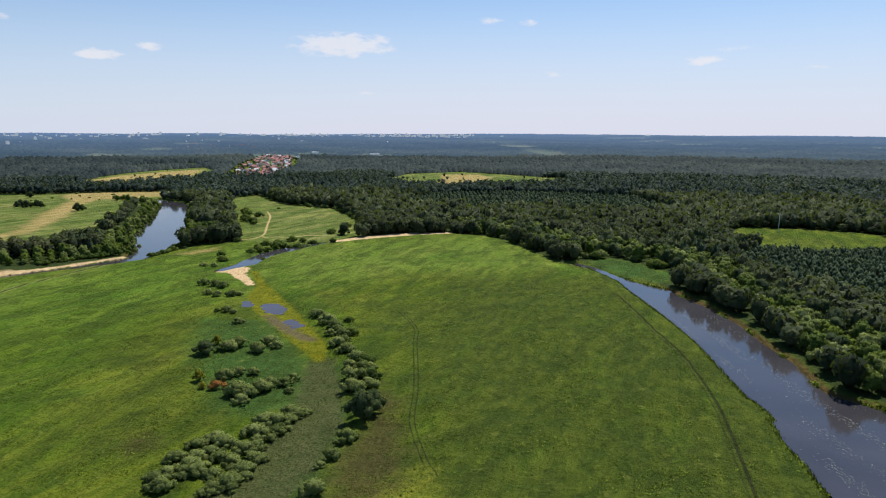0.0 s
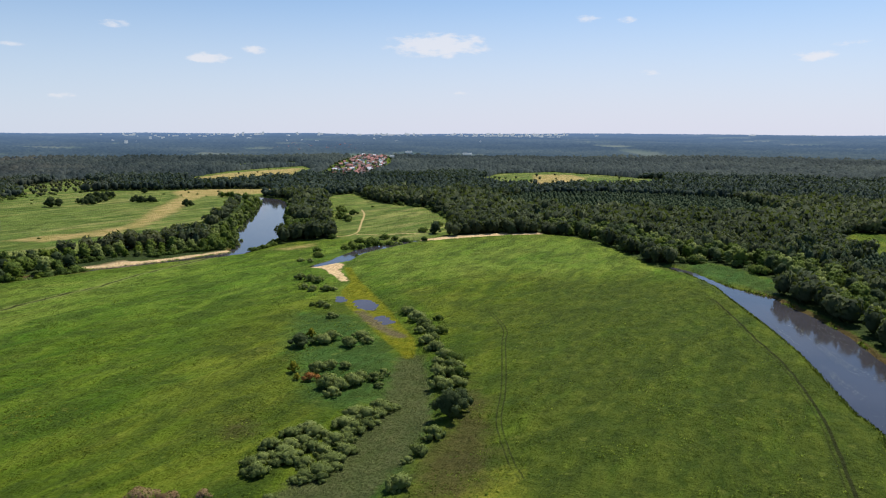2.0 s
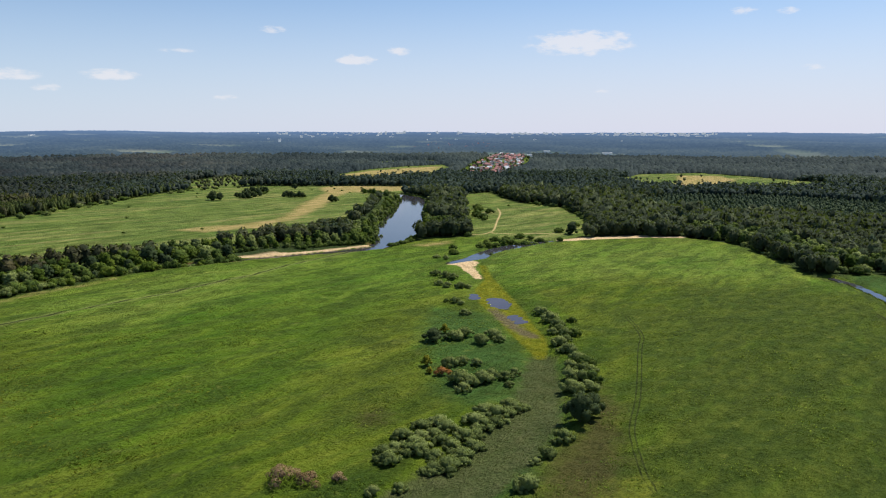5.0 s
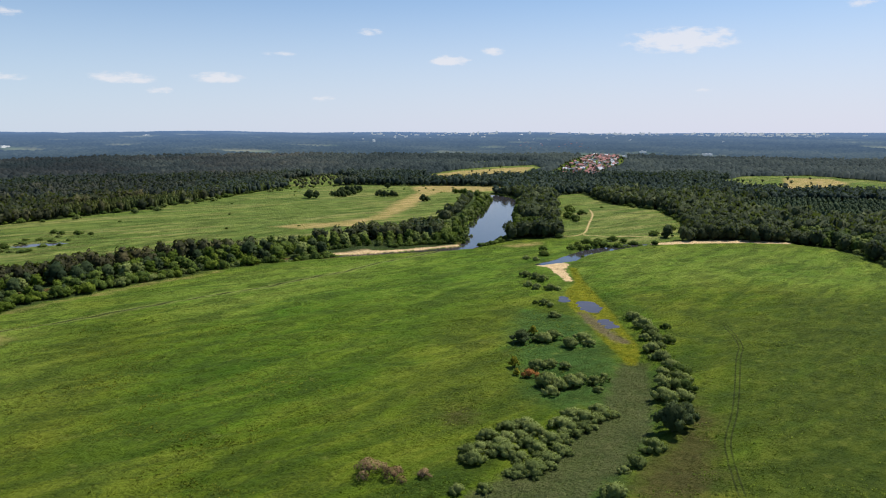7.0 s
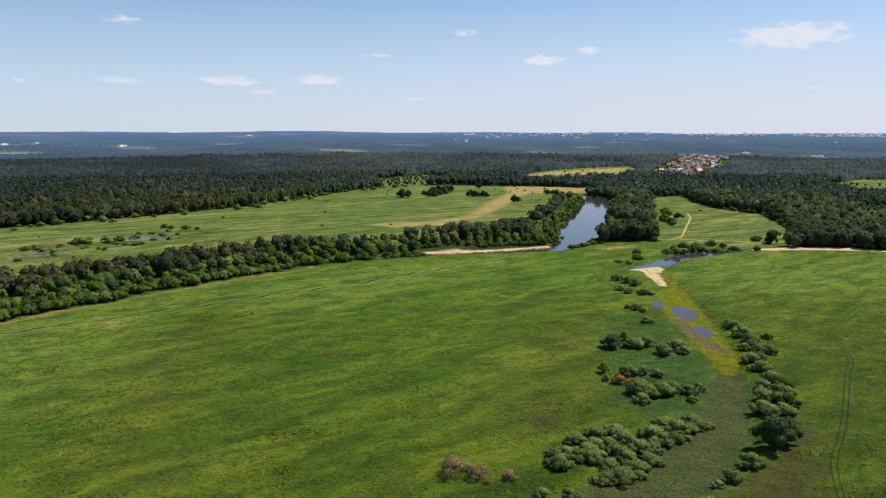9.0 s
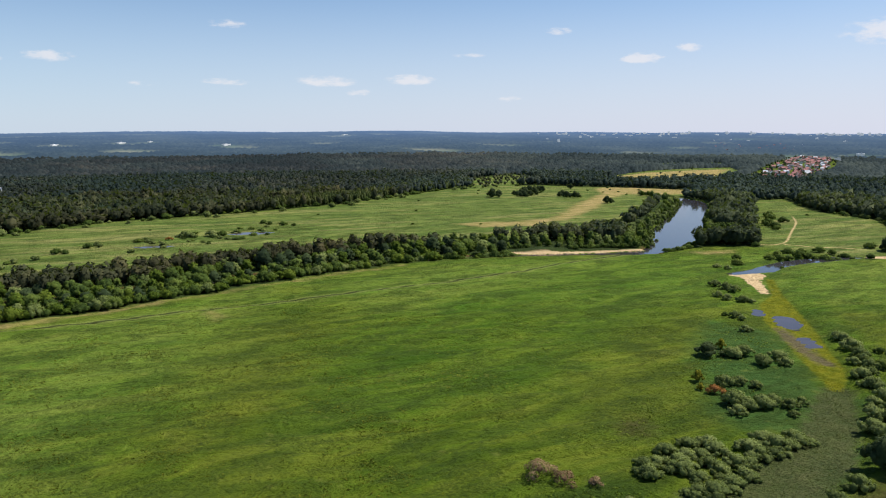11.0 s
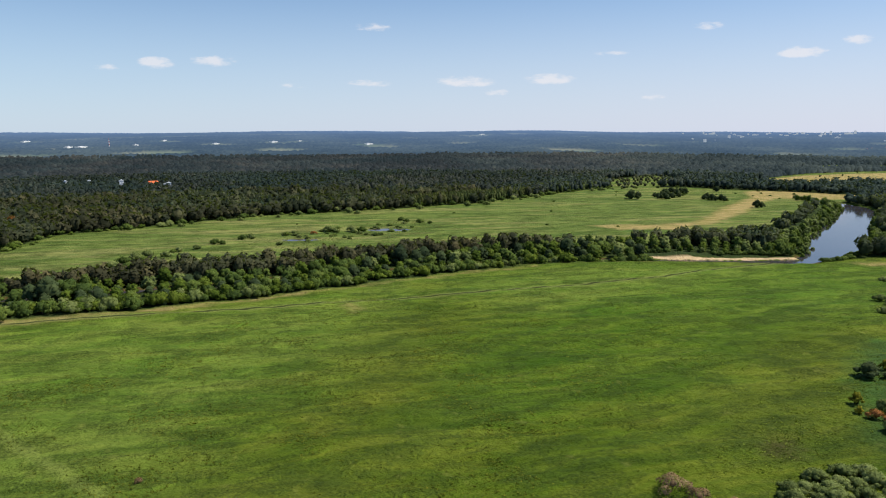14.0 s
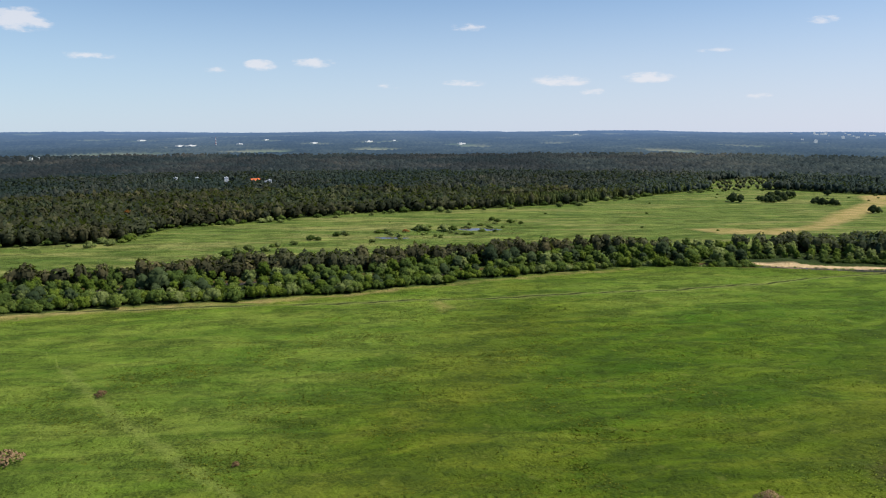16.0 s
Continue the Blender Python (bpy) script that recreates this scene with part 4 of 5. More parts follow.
# riverside belt west of the meadow: shrubs in front, taller trees behind the hidden river
for c, n in along(BELT[1:], 3.4):
    c2 = c + n * rs.uniform(1.5, 10.0)
    u = rs.uniform()
    tagged(grow(LIGHTBUSH if u < 0.5 else GREENBUSH if u < 0.85 else WILLOWS, *c2, rs.uniform(0.9, 1.9), rs, rs.uniform(0.9, 1.3)), group="shrubs of the riverside belt")
for off, lo, hi in ((9, 0.4, 0.65), (15, 0.5, 0.8), (22, 0.55, 0.85), (30, 0.6, 0.95), (38, 0.65, 1.0), (50, 0.5, 0.9)):
    for c, n in along(BELT[1:], 8.0):
        if off < 25 and rs.uniform() < 0.12:
            continue
        c2 = c + n * (off + rs.uniform(-4, 4))
        if stream(c2[None], RIVER_WEST)[0] < 0.3 or (off > 35 and c2[1] < 95):
            continue
        tall = 1 + 0.34 * rolling(c2[:1], c2[1:], 42, 61)[0] + rs.uniform(-0.12, 0.12)
        u = rs.uniform()
        kind = TREES_LIGHT if u < 0.30 else TREES_GREY if u < 0.38 else TREES_DARK if u < 0.58 else BANK_TREES
        tagged(grow(kind, *c2, rs.uniform(lo, hi) * tall, rs), group="trees of the riverside belt")
# the far bank of the hidden river, where the belt is widest
for off in (38, 46, 54, 62, 70):
    for c, n in along(BELT[1:5], 6.0):
        c2 = c + n * (off + rs.uniform(-4, 4))
        if stream(c2[None], RIVER_WEST)[0] < 1 or c2[1] > 105:
            continue
        tagged(grow(TREES if rs.uniform() < 0.6 else TREES_LIGHT, *c2, rs.uniform(0.5, 0.85), rs), group="trees of the riverside belt")
# trees along both banks of the western reach
WEST_BANK = [(-330, 402), (-306, 434), (-284, 456), (-254, 472), (-228, 492), (-229, 520), (-241, 545), (-259, 582), (-274, 640), (-289, 690), (-305, 740), (-320, 785), (-337, 830), (-358, 868), (-410, 892)]
for off, lo, hi in ((0, 0.30, 0.45), (4, 0.36, 0.6), (11, 0.5, 0.8), (19, 0.6, 0.95)):
    for c, n in along(WEST_BANK, 7.8):
        c2 = c + n * (off + rs.uniform(-3, 3))
        if off > 15 and c2[1] > 560:
            continue
        tagged(grow(TREES if rs.uniform() < 0.4 else TREES_LIGHT if rs.uniform() < 0.6 else TREES_GREY, *c2, rs.uniform(lo, hi), rs), group="trees of the western bank")
for c, n in along([(-207, 488), (-203, 517), (-203, 550), (-205, 572)], 5.0):
    tagged(grow(GREENBUSH, *(c + n * rs.uniform(-3, 2)), rs.uniform(0.6, 1.1), rs), group="bushes on the river bend")
for c, n in along([(-205, 590), (-216, 615), (-236, 655), (-250, 690), (-262, 730), (-282, 790), (-303, 858), (-320, 920)], 6.5):
    tagged(grow(TREES if rs.uniform() < 0.6 else TREES_GREY, *(c + n * rs.uniform(-2, 3)), rs.uniform(0.42, 0.75), rs), group="grove on the river bend")
for c, n in along([(-312, 410), (-294, 440), (-277, 449), (-258, 466), (-238, 490), (-230, 505)], 4.2):
    if abs(c[0] + 281) < 13:
        continue
    tagged(grow(GREENBUSH, *(c + n * rs.uniform(-2, 3)), rs.uniform(0.7, 1.3), rs), group="shrubs behind the beach")
# low bushes in front of the woods round the field and the sandy shore
for pts in ([(-205, 568), (-192, 586), (-186, 606), (-192, 645), (-200, 668)], [(-72, 600), (-84, 690), (-118, 790), (-170, 822)], [(-66, 600), (-40, 612), (8, 623), (40, 606), (56, 578), (74, 520)]):
    for c, n in along(pts, 5.6):
        if rs.uniform() < 0.8:
            tagged(grow(WILLOWS if rs.uniform() < 0.4 else GREENBUSH, *(c + n * rs.uniform(-3.5, 2.5)), rs.uniform(0.6, 1.4), rs, rs.uniform(0.8, 1.1)), group="bushes in front of the woods")
# groves: outline, spacing, kinds
GROVE_BEND = [(-203, 575), (-195, 590), (-188, 600), (-200, 665), (-218, 700), (-232, 720), (-225, 780), (-280, 905), (-300, 900), (-290, 790), (-262, 720), (-240, 660), (-222, 610)]


def scatter(poly, step, rs, jitter=0.42):
    a = np.array(poly, float)
    lo, hi = a.min(0), a.max(0)
    gx, gy = np.meshgrid(np.arange(lo[0], hi[0], step), np.arange(lo[1], hi[1], step))
    p = np.stack([gx.ravel(), gy.ravel()], 1) + rs.uniform(-jitter, jitter, (gx.size, 2)) * step
    return p[inside(p, poly)]


for x, y in scatter(GROVE_BEND, 8.0, rs):
    if y > 640:
        continue
    tagged(grow(TREES if rs.uniform() < 0.4 else TREES_GREY if rs.uniform() < 0.5 else TREES_LIGHT, x, y, rs.uniform(0.45, 0.8), rs), group="grove on the river bend")
for x, y, s in [(-135, 512, 1.3), (-131, 518, 1.1), (-127, 530, 1.5), (-122, 534, 1.2), (-112, 540, 1.7), (-106, 545, 1.2), (-98, 553, 1.0), (-140, 507, 1.0), (-88, 556, 1.0), (-118, 536, 1.0), (-126, 487, 0.6), (-141, 530, 1.0), (-137, 540, 1.3), (-130, 548, 1.1), (-121, 560, 1.3), (-112, 557, 1.0), (-104, 556, 1.2), (-96, 604, 1.4), (-88, 640, 1.5), (-157, 492, 1.0)]:
    tagged(grow(GREENBUSH, x, y, s, rs), group="bushes along the oxbow water")
for x, y, s in [(-85, 599, 0.95), (-19, 607, 0.8), (20, 620, 0.8)]:
    tagged(grow(TREES_DARK, x, y, s, rs), "round dark tree on the sandy shore", group="trees on the sandy shore")
for x, y in [(-212, 755), (-205, 735), (-189, 719), (-194, 683), (-184, 672), (-178, 661), (-197, 700)]:
    tagged(grow(GREENBUSH, x, y, rs.uniform(1.2, 1.9), rs), group="bushes across the field")
# single trees and clumps on the far pasture
for x, y, s in [(-547, 735, 1.2), (-552, 741, 1.1), (-542, 742, 1.0), (-399, 765, 0.9), (-395, 768, 0.7), (-535, 912, 0.8), (-520, 770, 0.7), (-460, 803, 0.7), (-470, 800, 0.6)]:
    tagged(grow(ROUND_DARK, x, y, s * 1.05, rs), "dark round tree alone on the pasture", group="trees on the far pasture")
for poly in ([(-538, 760), (-515, 770), (-530, 830), (-560, 880), (-575, 850)], [(-495, 790), (-455, 798), (-452, 815), (-490, 812)]):
    for x, y in scatter(poly, 8.5, rs):
        tagged(grow(ROUND_DARK if rs.uniform() < 0.5 else GREENBUSH, x, y, rs.uniform(0.6, 0.9), rs), group="trees on the far pasture")
for x, y, s in [(-526, 179, 1.0), (-541, 199, 1.3), (-537, 203, 1.0), (-550, 225, 1.2), (-554, 234, 1.1), (-547, 232, 0.9), (-543, 261, 0.9), (-518, 268, 0.7),
                (-541, 301, 1.6), (-536, 304, 1.2), (-530, 318, 1.7), (-525, 325, 1.4), (-522, 315, 1.0), (-499, 352, 0.7), (-564, 394, 1.1), (-552, 392, 1.0),
                (-539, 398, 1.2), (-528, 402, 0.8), (-520, 160, 0.8), (-514, 140, 1.5), (-508, 151, 1.2), (-506, 130, 1.7), (-500, 120, 1.5), (-521, 165, 1.1),
                (-485, 110, 1.6), (-476, 118, 1.4), (-470, 98, 1.7), (-462, 92, 1.6), (-495, 132, 1.3), (-482, 124, 1.2), (-456, 100, 1.8), (-448, 88, 1.8)]:
    tagged(grow(GREENBUSH if rs.uniform() < 0.6 else WILLOWS, x, y, s, rs), "dark bush beside a marshy pool on the pasture", group="bushes on the pasture")
for x, y in scatter([(-545, 225), (-505, 235), (-490, 280), (-500, 370), (-545, 385), (-560, 300)], 7.0, rs):
    if pool_depth(np.array([(x, y)]))[0] > 1.5 and rolling(np.array([x]), np.array([y]), 30, 26)[0] > 0.15:
        tagged(grow(GREENBUSH if rs.uniform() < 0.6 else WILLOWS, x, y, rs.uniform(0.5, 1.1), rs, 0.7), group="bushes on the pasture")
tagged(grow(REDBUSH, -727, 85, 2.0, rs, 2.9), "rust-orange dying tree above the wood")
tagged(grow(REDBUSH, -536, 283, 1.3, rs), "rust-brown withered bush on the pasture")
for x, y, s in [(-600, 300, 0.4), (-575, 470, 0.5), (-520, 560, 0.5), (-590, 640, 0.5), (-620, 800, 0.6), (-590, 760, 0.5), (-500, 900, 0.6), (-510, 870, 0.5),
                (-480, 930, 0.6), (-470, 890, 0.5), (-455, 905, 0.6), (-445, 950, 0.7), (-430, 880, 0.5), (-415, 920, 0.5), (-500, 960, 0.7), (-640, 870, 0.9),
                (-650, 850, 0.8), (-610, 930, 0.9), (-600, 900, 0.8), (-625, 905, 1.0), (-440, 300, 0.5), (-450, 480, 0.5), (-400, 520, 0.45), (-185, 790, 0.6), (-215, 880, 0.8)]:
    tagged(grow(GREENBUSH, x, y, s, rs), "small dark bush on the dry grass", group="bushes on the pasture")

# near edge of the eastern wood, tree by tree
edge = scatter([(70, 660), (0, 640), (20, 618), (62, 575), (80, 510), (98, 470), (150, 445), (150, 330), (146, 255), (142, 215), (150, 150),
                (215, 140), (205, 250), (192, 330), (195, 450), (150, 540), (110, 640)], 8.2, rs)
dens = wooded(edge)
for (x, y), v in zip(edge, dens):
    if v < 0.5 or v > 40:
        continue
    u = rs.uniform()
    if v < 6:
        kind, s = (WILLOWS if u < 0.5 else GREENBUSH), rs.uniform(1.1, 1.8)
    else:
        kind, s = (TREES_GREY if u < 0.28 else TREES if u < 0.60 else TREES_DARK if u < 0.95 else TREES_LIGHT), rs.uniform(0.7, 1.1)
    tagged(grow(kind, x, y, s, rs), group="edge of the eastern wood")


# bushes at the foot of the western wood
WOOD_FOOT = [(-672, 870), (-655, 723), (-632, 550), (-649, 420), (-680, 300), (-668, 180), (-664, 113), (-605, 62), (-618, -18), (-650, -120)]
for c, n in along(WOOD_FOOT, 7.5):
    u = rs.uniform()
    if u < 0.75:
        kind = WILLOWS if u < 0.2 else LIGHTBUSH if u < 0.3 else GREENBUSH
        tagged(grow(kind, *(c + n * (rs.uniform(-12, 3) if u > 0.12 else rs.uniform(2, 18))), rs.uniform(0.6, 1.7), rs, rs.uniform(0.8, 1.1)), group="bushes at the foot of the western wood")


# ---- woods too dense to count ----
def spray_tree(rs, count, core=True):
    """Unit broadleaf tree: height 1, crown width about 0.75, as loose leaf sprays round a heart."""
    d = rs.normal(size=(count, 3))
    d[:, 2] = np.abs(d[:, 2]) * 1.0 - 0.25
    d /= np.linalg.norm(d, axis=1)[:, None]
    lump = 1 + 0.22 * np.sin(d[:, :1] * 5 + rs.uniform(0, 6)) * np.cos(d[:, 1:2] * 5 + rs.uniform(0, 6))
    pos = np.array((0, 0, 0.58)) + d * lump * np.array((0.36, 0.36, 0.42))
    n = d + rs.normal(size=d.shape) * 0.4
    n /= np.linalg.norm(n, axis=1)[:, None]
    t = np.cross(n, rs.normal(size=d.shape))
    t /= np.linalg.norm(t, axis=1)[:, None]
    b = np.cross(n, t)
    s = (0.15 if count < 60 else 0.105) * rs.uniform(0.7, 1.4, (count, 1))
    tri = np.stack([pos - t * s - b * s * 0.6, pos + t * s - b * s * 0.6, pos + b * s], 1).reshape(-1, 3)
    f = np.arange(count * 3).reshape(-1, 3)
    v, g = BALL1
    heart = np.array((0, 0, 0.5)) + v * (1 + rs.uniform(-0.15, 0.15, (len(v), 1))) * np.array((0.31, 0.31, 0.44))
    nrm = np.concatenate([unit(v + (0, 0, 0.3)), np.repeat(unit(d + (0, 0, 0.25) + 0.35 * n), 3, axis=0)])
    return np.concatenate([heart, tri]), np.concatenate([g, f + len(heart)]), nrm


def dome_tree(rs):
    """Unit far tree: a rounded uneven crown down to the ground."""
    V = [(rs.uniform(-0.08, 0.08), rs.uniform(-0.08, 0.08), 1.0)]
    for z, r in ((0.72, 0.30), (0.1, 0.36)):
        for k in range(5):
            a, q = k * 1.2566 + rs.uniform(-0.3, 0.3) + z, r * rs.uniform(0.75, 1.25)
            V.append((q * math.cos(a), q * math.sin(a), z + rs.uniform(-0.1, 0.1)))
    Fc = [(0, 1 + k, 1 + (k + 1) % 5) for k in range(5)]
    Fc += [(1 + k, 6 + k, 6 + (k + 1) % 5) for k in range(5)] + [(1 + k, 6 + (k + 1) % 5, 1 + (k + 1) % 5) for k in range(5)]
    V = np.array(V)
    return V, np.array(Fc), unit(np.stack([V[:, 0] * 1.5, V[:, 1] * 1.5, np.full(len(V), 0.8)], 1))


def slim_tree(rs, count):
    """Unit forest tree of a dense stand: a narrow leafy crown, height 1, width about 0.5."""
    u, a = rs.uniform(0.15, 1.0, count), rs.uniform(0, 6.283, count)
    r = 0.03 + 0.22 * (1 - u ** 2.4) * rs.uniform(0.75, 1.15, count)
    pos = np.stack([r * np.cos(a), r * np.sin(a), u], 1)
    d = unit(np.stack([np.cos(a), np.sin(a), 0.2 + 0.9 * u ** 3], 1))
    n = unit(d + rs.normal(size=d.shape) * 0.4)
    t = unit(np.cross(n, rs.normal(size=d.shape)))
    b = np.cross(n, t)
    s = 0.085 * rs.uniform(0.7, 1.4, (count, 1))
    tri = np.stack([pos - t * s - b * s * 0.6, pos + t * s - b * s * 0.6, pos + b * s], 1).reshape(-1, 3)
    v, g = BALL1
    heart = np.array((0, 0, 0.47)) + v * (1 + rs.uniform(-0.15, 0.15, (len(v), 1))) * np.array((0.19, 0.19, 0.48))
    nrm = np.concatenate([unit(v * (1, 1, 0.6) + (0, 0, 0.25)), np.repeat(unit(d + 0.35 * n), 3, axis=0)])
    return np.concatenate([heart, tri]), np.concatenate([g, np.arange(count * 3).reshape(-1, 3) + len(heart)]), nrm


def wood(name, points, heights, widths, shapes, material, rs, label):
    """Many trees joined into one mesh: the shapes repeated with their own turn and size."""
    z = sheet_height(points)
    V, Fc, Nn, Tn, base = [], [], [], [], 0
    x0, y0 = points[:, 0], points[:, 1]
    far_off = smooth(np.hypot(x0, y0), 900, 2200)
    tint = 0.5 + 0.16 * rolling(x0, y0, 75, 41) + (0.16 + 0.16 * far_off) * rolling(x0, y0, 280 + 0 * x0, 42) + 0.3 * far_off * rolling(x0, y0, 900, 43)
    tint = tint - 0.24 * smooth(-x0 / (np.hypot(x0, y0) + 1), 0.62, 0.9) * smooth(np.hypot(x0, y0), 500, 700)      # darker tint in the west
    tint = np.clip(tint + rs.normal(size=len(points)) * (0.15 - 0.08 * far_off), 0.02, 0.98)
    cast = smooth(-x0 / (np.hypot(x0, y0) + 1), 0.35, 0.8)      # browner stands in the west
    Cn = []
    kind = rs.randint(len(shapes), size=len(points))
    for k, (v, f, nv) in enumerate(shapes):
        m = kind == k
        n = int(m.sum())
        if not n:
            continue
        a = rs.uniform(0, 6.283, n)
        c, s = np.cos(a)[:, None], np.sin(a)[:, None]
        w, h = widths[m][:, None], heights[m][:, None]
        x = (v[None, :, 0] * c - v[None, :, 1] * s) * w + points[m, 0][:, None]
        y = (v[None, :, 0] * s + v[None, :, 1] * c) * w + points[m, 1][:, None]
        q = v[None, :, 2] * h + z[m][:, None] - 0.3
        V.append(np.stack([x, y, q], 2).reshape(-1, 3))
        nx, ny = nv[None, :, 0] * c - nv[None, :, 1] * s, nv[None, :, 0] * s + nv[None, :, 1] * c
        Nn.append(np.stack([nx, ny, np.broadcast_to(nv[None, :, 2], nx.shape)], 2).reshape(-1, 3))
        Tn.append(np.repeat(tint[m], len(v)))
        Cn.append(np.repeat(cast[m], len(v)))
        Fc.append((f[None] + (base + np.arange(n) * len(v))[:, None, None]).reshape(-1, 3))
        base += n * len(v)
    me = mesh_of(name, np.concatenate(V), np.concatenate(Fc), material, normals=np.concatenate(Nn))
    me.attributes.new("tint", "FLOAT", "POINT").data.foreach_set("value", np.concatenate(Tn).astype(np.float32))
    me.attributes.new("cast", "FLOAT", "POINT").data.foreach_set("value", np.concatenate(Cn).astype(np.float32))
    return tagged(new(name, me), label, "woods", kind="stuff")


def ring(r0, r1, step, rs, grow_with=0.0):
    """Jittered points over the valley between two distances, ahead and to both sides."""
    out = []
    r = r0
    while r < r1:
        s = step + grow_with * (r - r0)
        a = np.arange(radians(-112), radians(56), s / r)
        a = a + rs.uniform(-0.45, 0.45, len(a)) * s / r
        rr = r + rs.uniform(-0.45, 0.45, len(a)) * s
        out.append(np.stack([rr * np.sin(a), rr * np.cos(a)], 1))
        r += s
    return np.concatenate(out)


# buildings standing in the woods: x, y, clear radius
HALLS = ((-57.6, 2850), (-69.3, 2850), (-79.4, 2650), (-78.6, 2640), (-89.0, 2050), (-48.5, 3900), (-31.0, 4300), (-22.0, 4300), (-10.2, 2300), (-11.5, 2050),
         (-65.0, 3000), (-63.0, 3100), (-73.0, 3200), (-75.0, 2800), (-82.0, 3300), (-5.5, 2250), (16, 4300), (20, 4500))
# hall clearings sit on the camera's side, so the halls show
GAPS += [((d - 70) * math.sin(radians(a)), (d - 60) * math.cos(radians(a)), 50) for a, d in HALLS]
GAPS += [(-1180, 212, 9), (-1130, 279, 11), (-1105, 273, 10), (-1102, 316, 15), (-1045, 320, 10)]
rs = np.random.RandomState(21)
EDGE_DONE = [(70, 660), (0, 640), (20, 618), (62, 575), (80, 510), (98, 470), (150, 445), (150, 330), (146, 255), (142, 215), (150, 150),
             (215, 140), (205, 250), (192, 330), (195, 450), (150, 540), (110, 640)]
near = ring(200, 950, 6.8, rs)
near = near[wooded(near) > 2]
belt_near = np.abs(course(near, BELT)[0]) < 49
done = inside(near, EDGE_DONE) & (wooded(near) < 40)
near = near[~done & ~(inside(near, GROVE_BEND) & (near[:, 1] < 640)) & ~belt_near & ~((np.abs(course(near, WEST_BANK)[0]) < 24))]
pine = inside(near, PINES_EAST) | inside(near, PINES_MID) | inside(near, YOUNG_EDGE)
left_rows = (near[:, 0] < -560)
near, left_rows = near[~pine], left_rows[~pine]
stand = rolling(near[:, 0], near[:, 1], 170, 44)
conifer = (rs.uniform(size=len(near)) < np.where(stand > 0.35, 0.45, np.where(left_rows, 0.12, 0.02))) & (np.hypot(near[:, 0], near[:, 1]) > 420) & (wooded(near) > 16)
sprays = [spray_tree(rs, 28) for k in range(10)]
slims = [slim_tree(rs, 26) for k in range(10)]
leafy = near[~conifer]
close = np.hypot(leafy[:, 0], leafy[:, 1]) < 640
wood("edge_woods", leafy[close], rs.uniform(8, 14, close.sum()), rs.uniform(9, 14, close.sum()), [spray_tree(rs, 84) for k in range(12)], M_WOODS, rs, "dense broadleaf wood behind the eastern river bank")
leafy = leafy[~close]
wood("mixed_woods", leafy, np.clip(rs.normal(11, 2.5, len(leafy)), 6, 17) + 1.5 * rolling(leafy[:, 0], leafy[:, 1], 90, 30), rs.uniform(9, 16, len(leafy)), sprays, M_WOODS, rs, "dense mixed green broadleaf wood along the valley")
con = near[conifer]
row = scatter(YOUNG_EDGE, 5.2, rs, 0.4)
row = row[wooded(row) > 0.5]
wood("young_woods", row, rs.uniform(7, 12, len(row)), rs.uniform(8, 11, len(row)), slims, M_YOUNG, rs, "close stand of young light green trees at the pasture")
young = np.concatenate([scatter(PINES_EAST, 4.4, rs, 0.3), scatter(PINES_MID, 5.4, rs, 0.3)])
young = young[wooded(young) > 3]
wood("young_pine_woods", young, rs.uniform(5, 8, len(young)), rs.uniform(7, 10, len(young)), [slim_tree(rs, 12) for k in range(8)], M_PINES, rs, "close rows of young planted pines")
wood("pine_woods", con, rs.uniform(10, 15.5, len(con)), rs.uniform(11, 16, len(con)), slims, M_PINES, rs, "dense dark green planted pine wood")
mid = ring(950, 1350, 9.2, rs)
mid = mid[wooded(mid) > 2]
mid = mid[~(inside(mid, PINES_MID))]
sprays2 = [spray_tree(rs, 11) for k in range(8)]
slim = (rs.uniform(size=len(mid)) < np.where(rolling(mid[:, 0], mid[:, 1], 420, 45) > 0.2, 0.7, 0.1))
leafy, con = mid[~slim], mid[slim]
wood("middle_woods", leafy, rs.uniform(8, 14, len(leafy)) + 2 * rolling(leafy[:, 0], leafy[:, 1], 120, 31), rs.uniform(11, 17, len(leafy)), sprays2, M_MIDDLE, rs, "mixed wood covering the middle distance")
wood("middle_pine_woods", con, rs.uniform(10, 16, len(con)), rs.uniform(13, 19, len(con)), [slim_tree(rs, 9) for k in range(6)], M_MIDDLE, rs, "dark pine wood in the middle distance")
out = ring(1350, 2080, 8.6, rs, 0.003)
out = out[wooded(out) > 1]
domes = [dome_tree(rs) for k in range(14)]
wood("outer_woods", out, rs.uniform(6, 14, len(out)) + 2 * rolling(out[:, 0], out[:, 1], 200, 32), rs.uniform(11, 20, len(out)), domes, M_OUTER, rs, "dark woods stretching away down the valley")


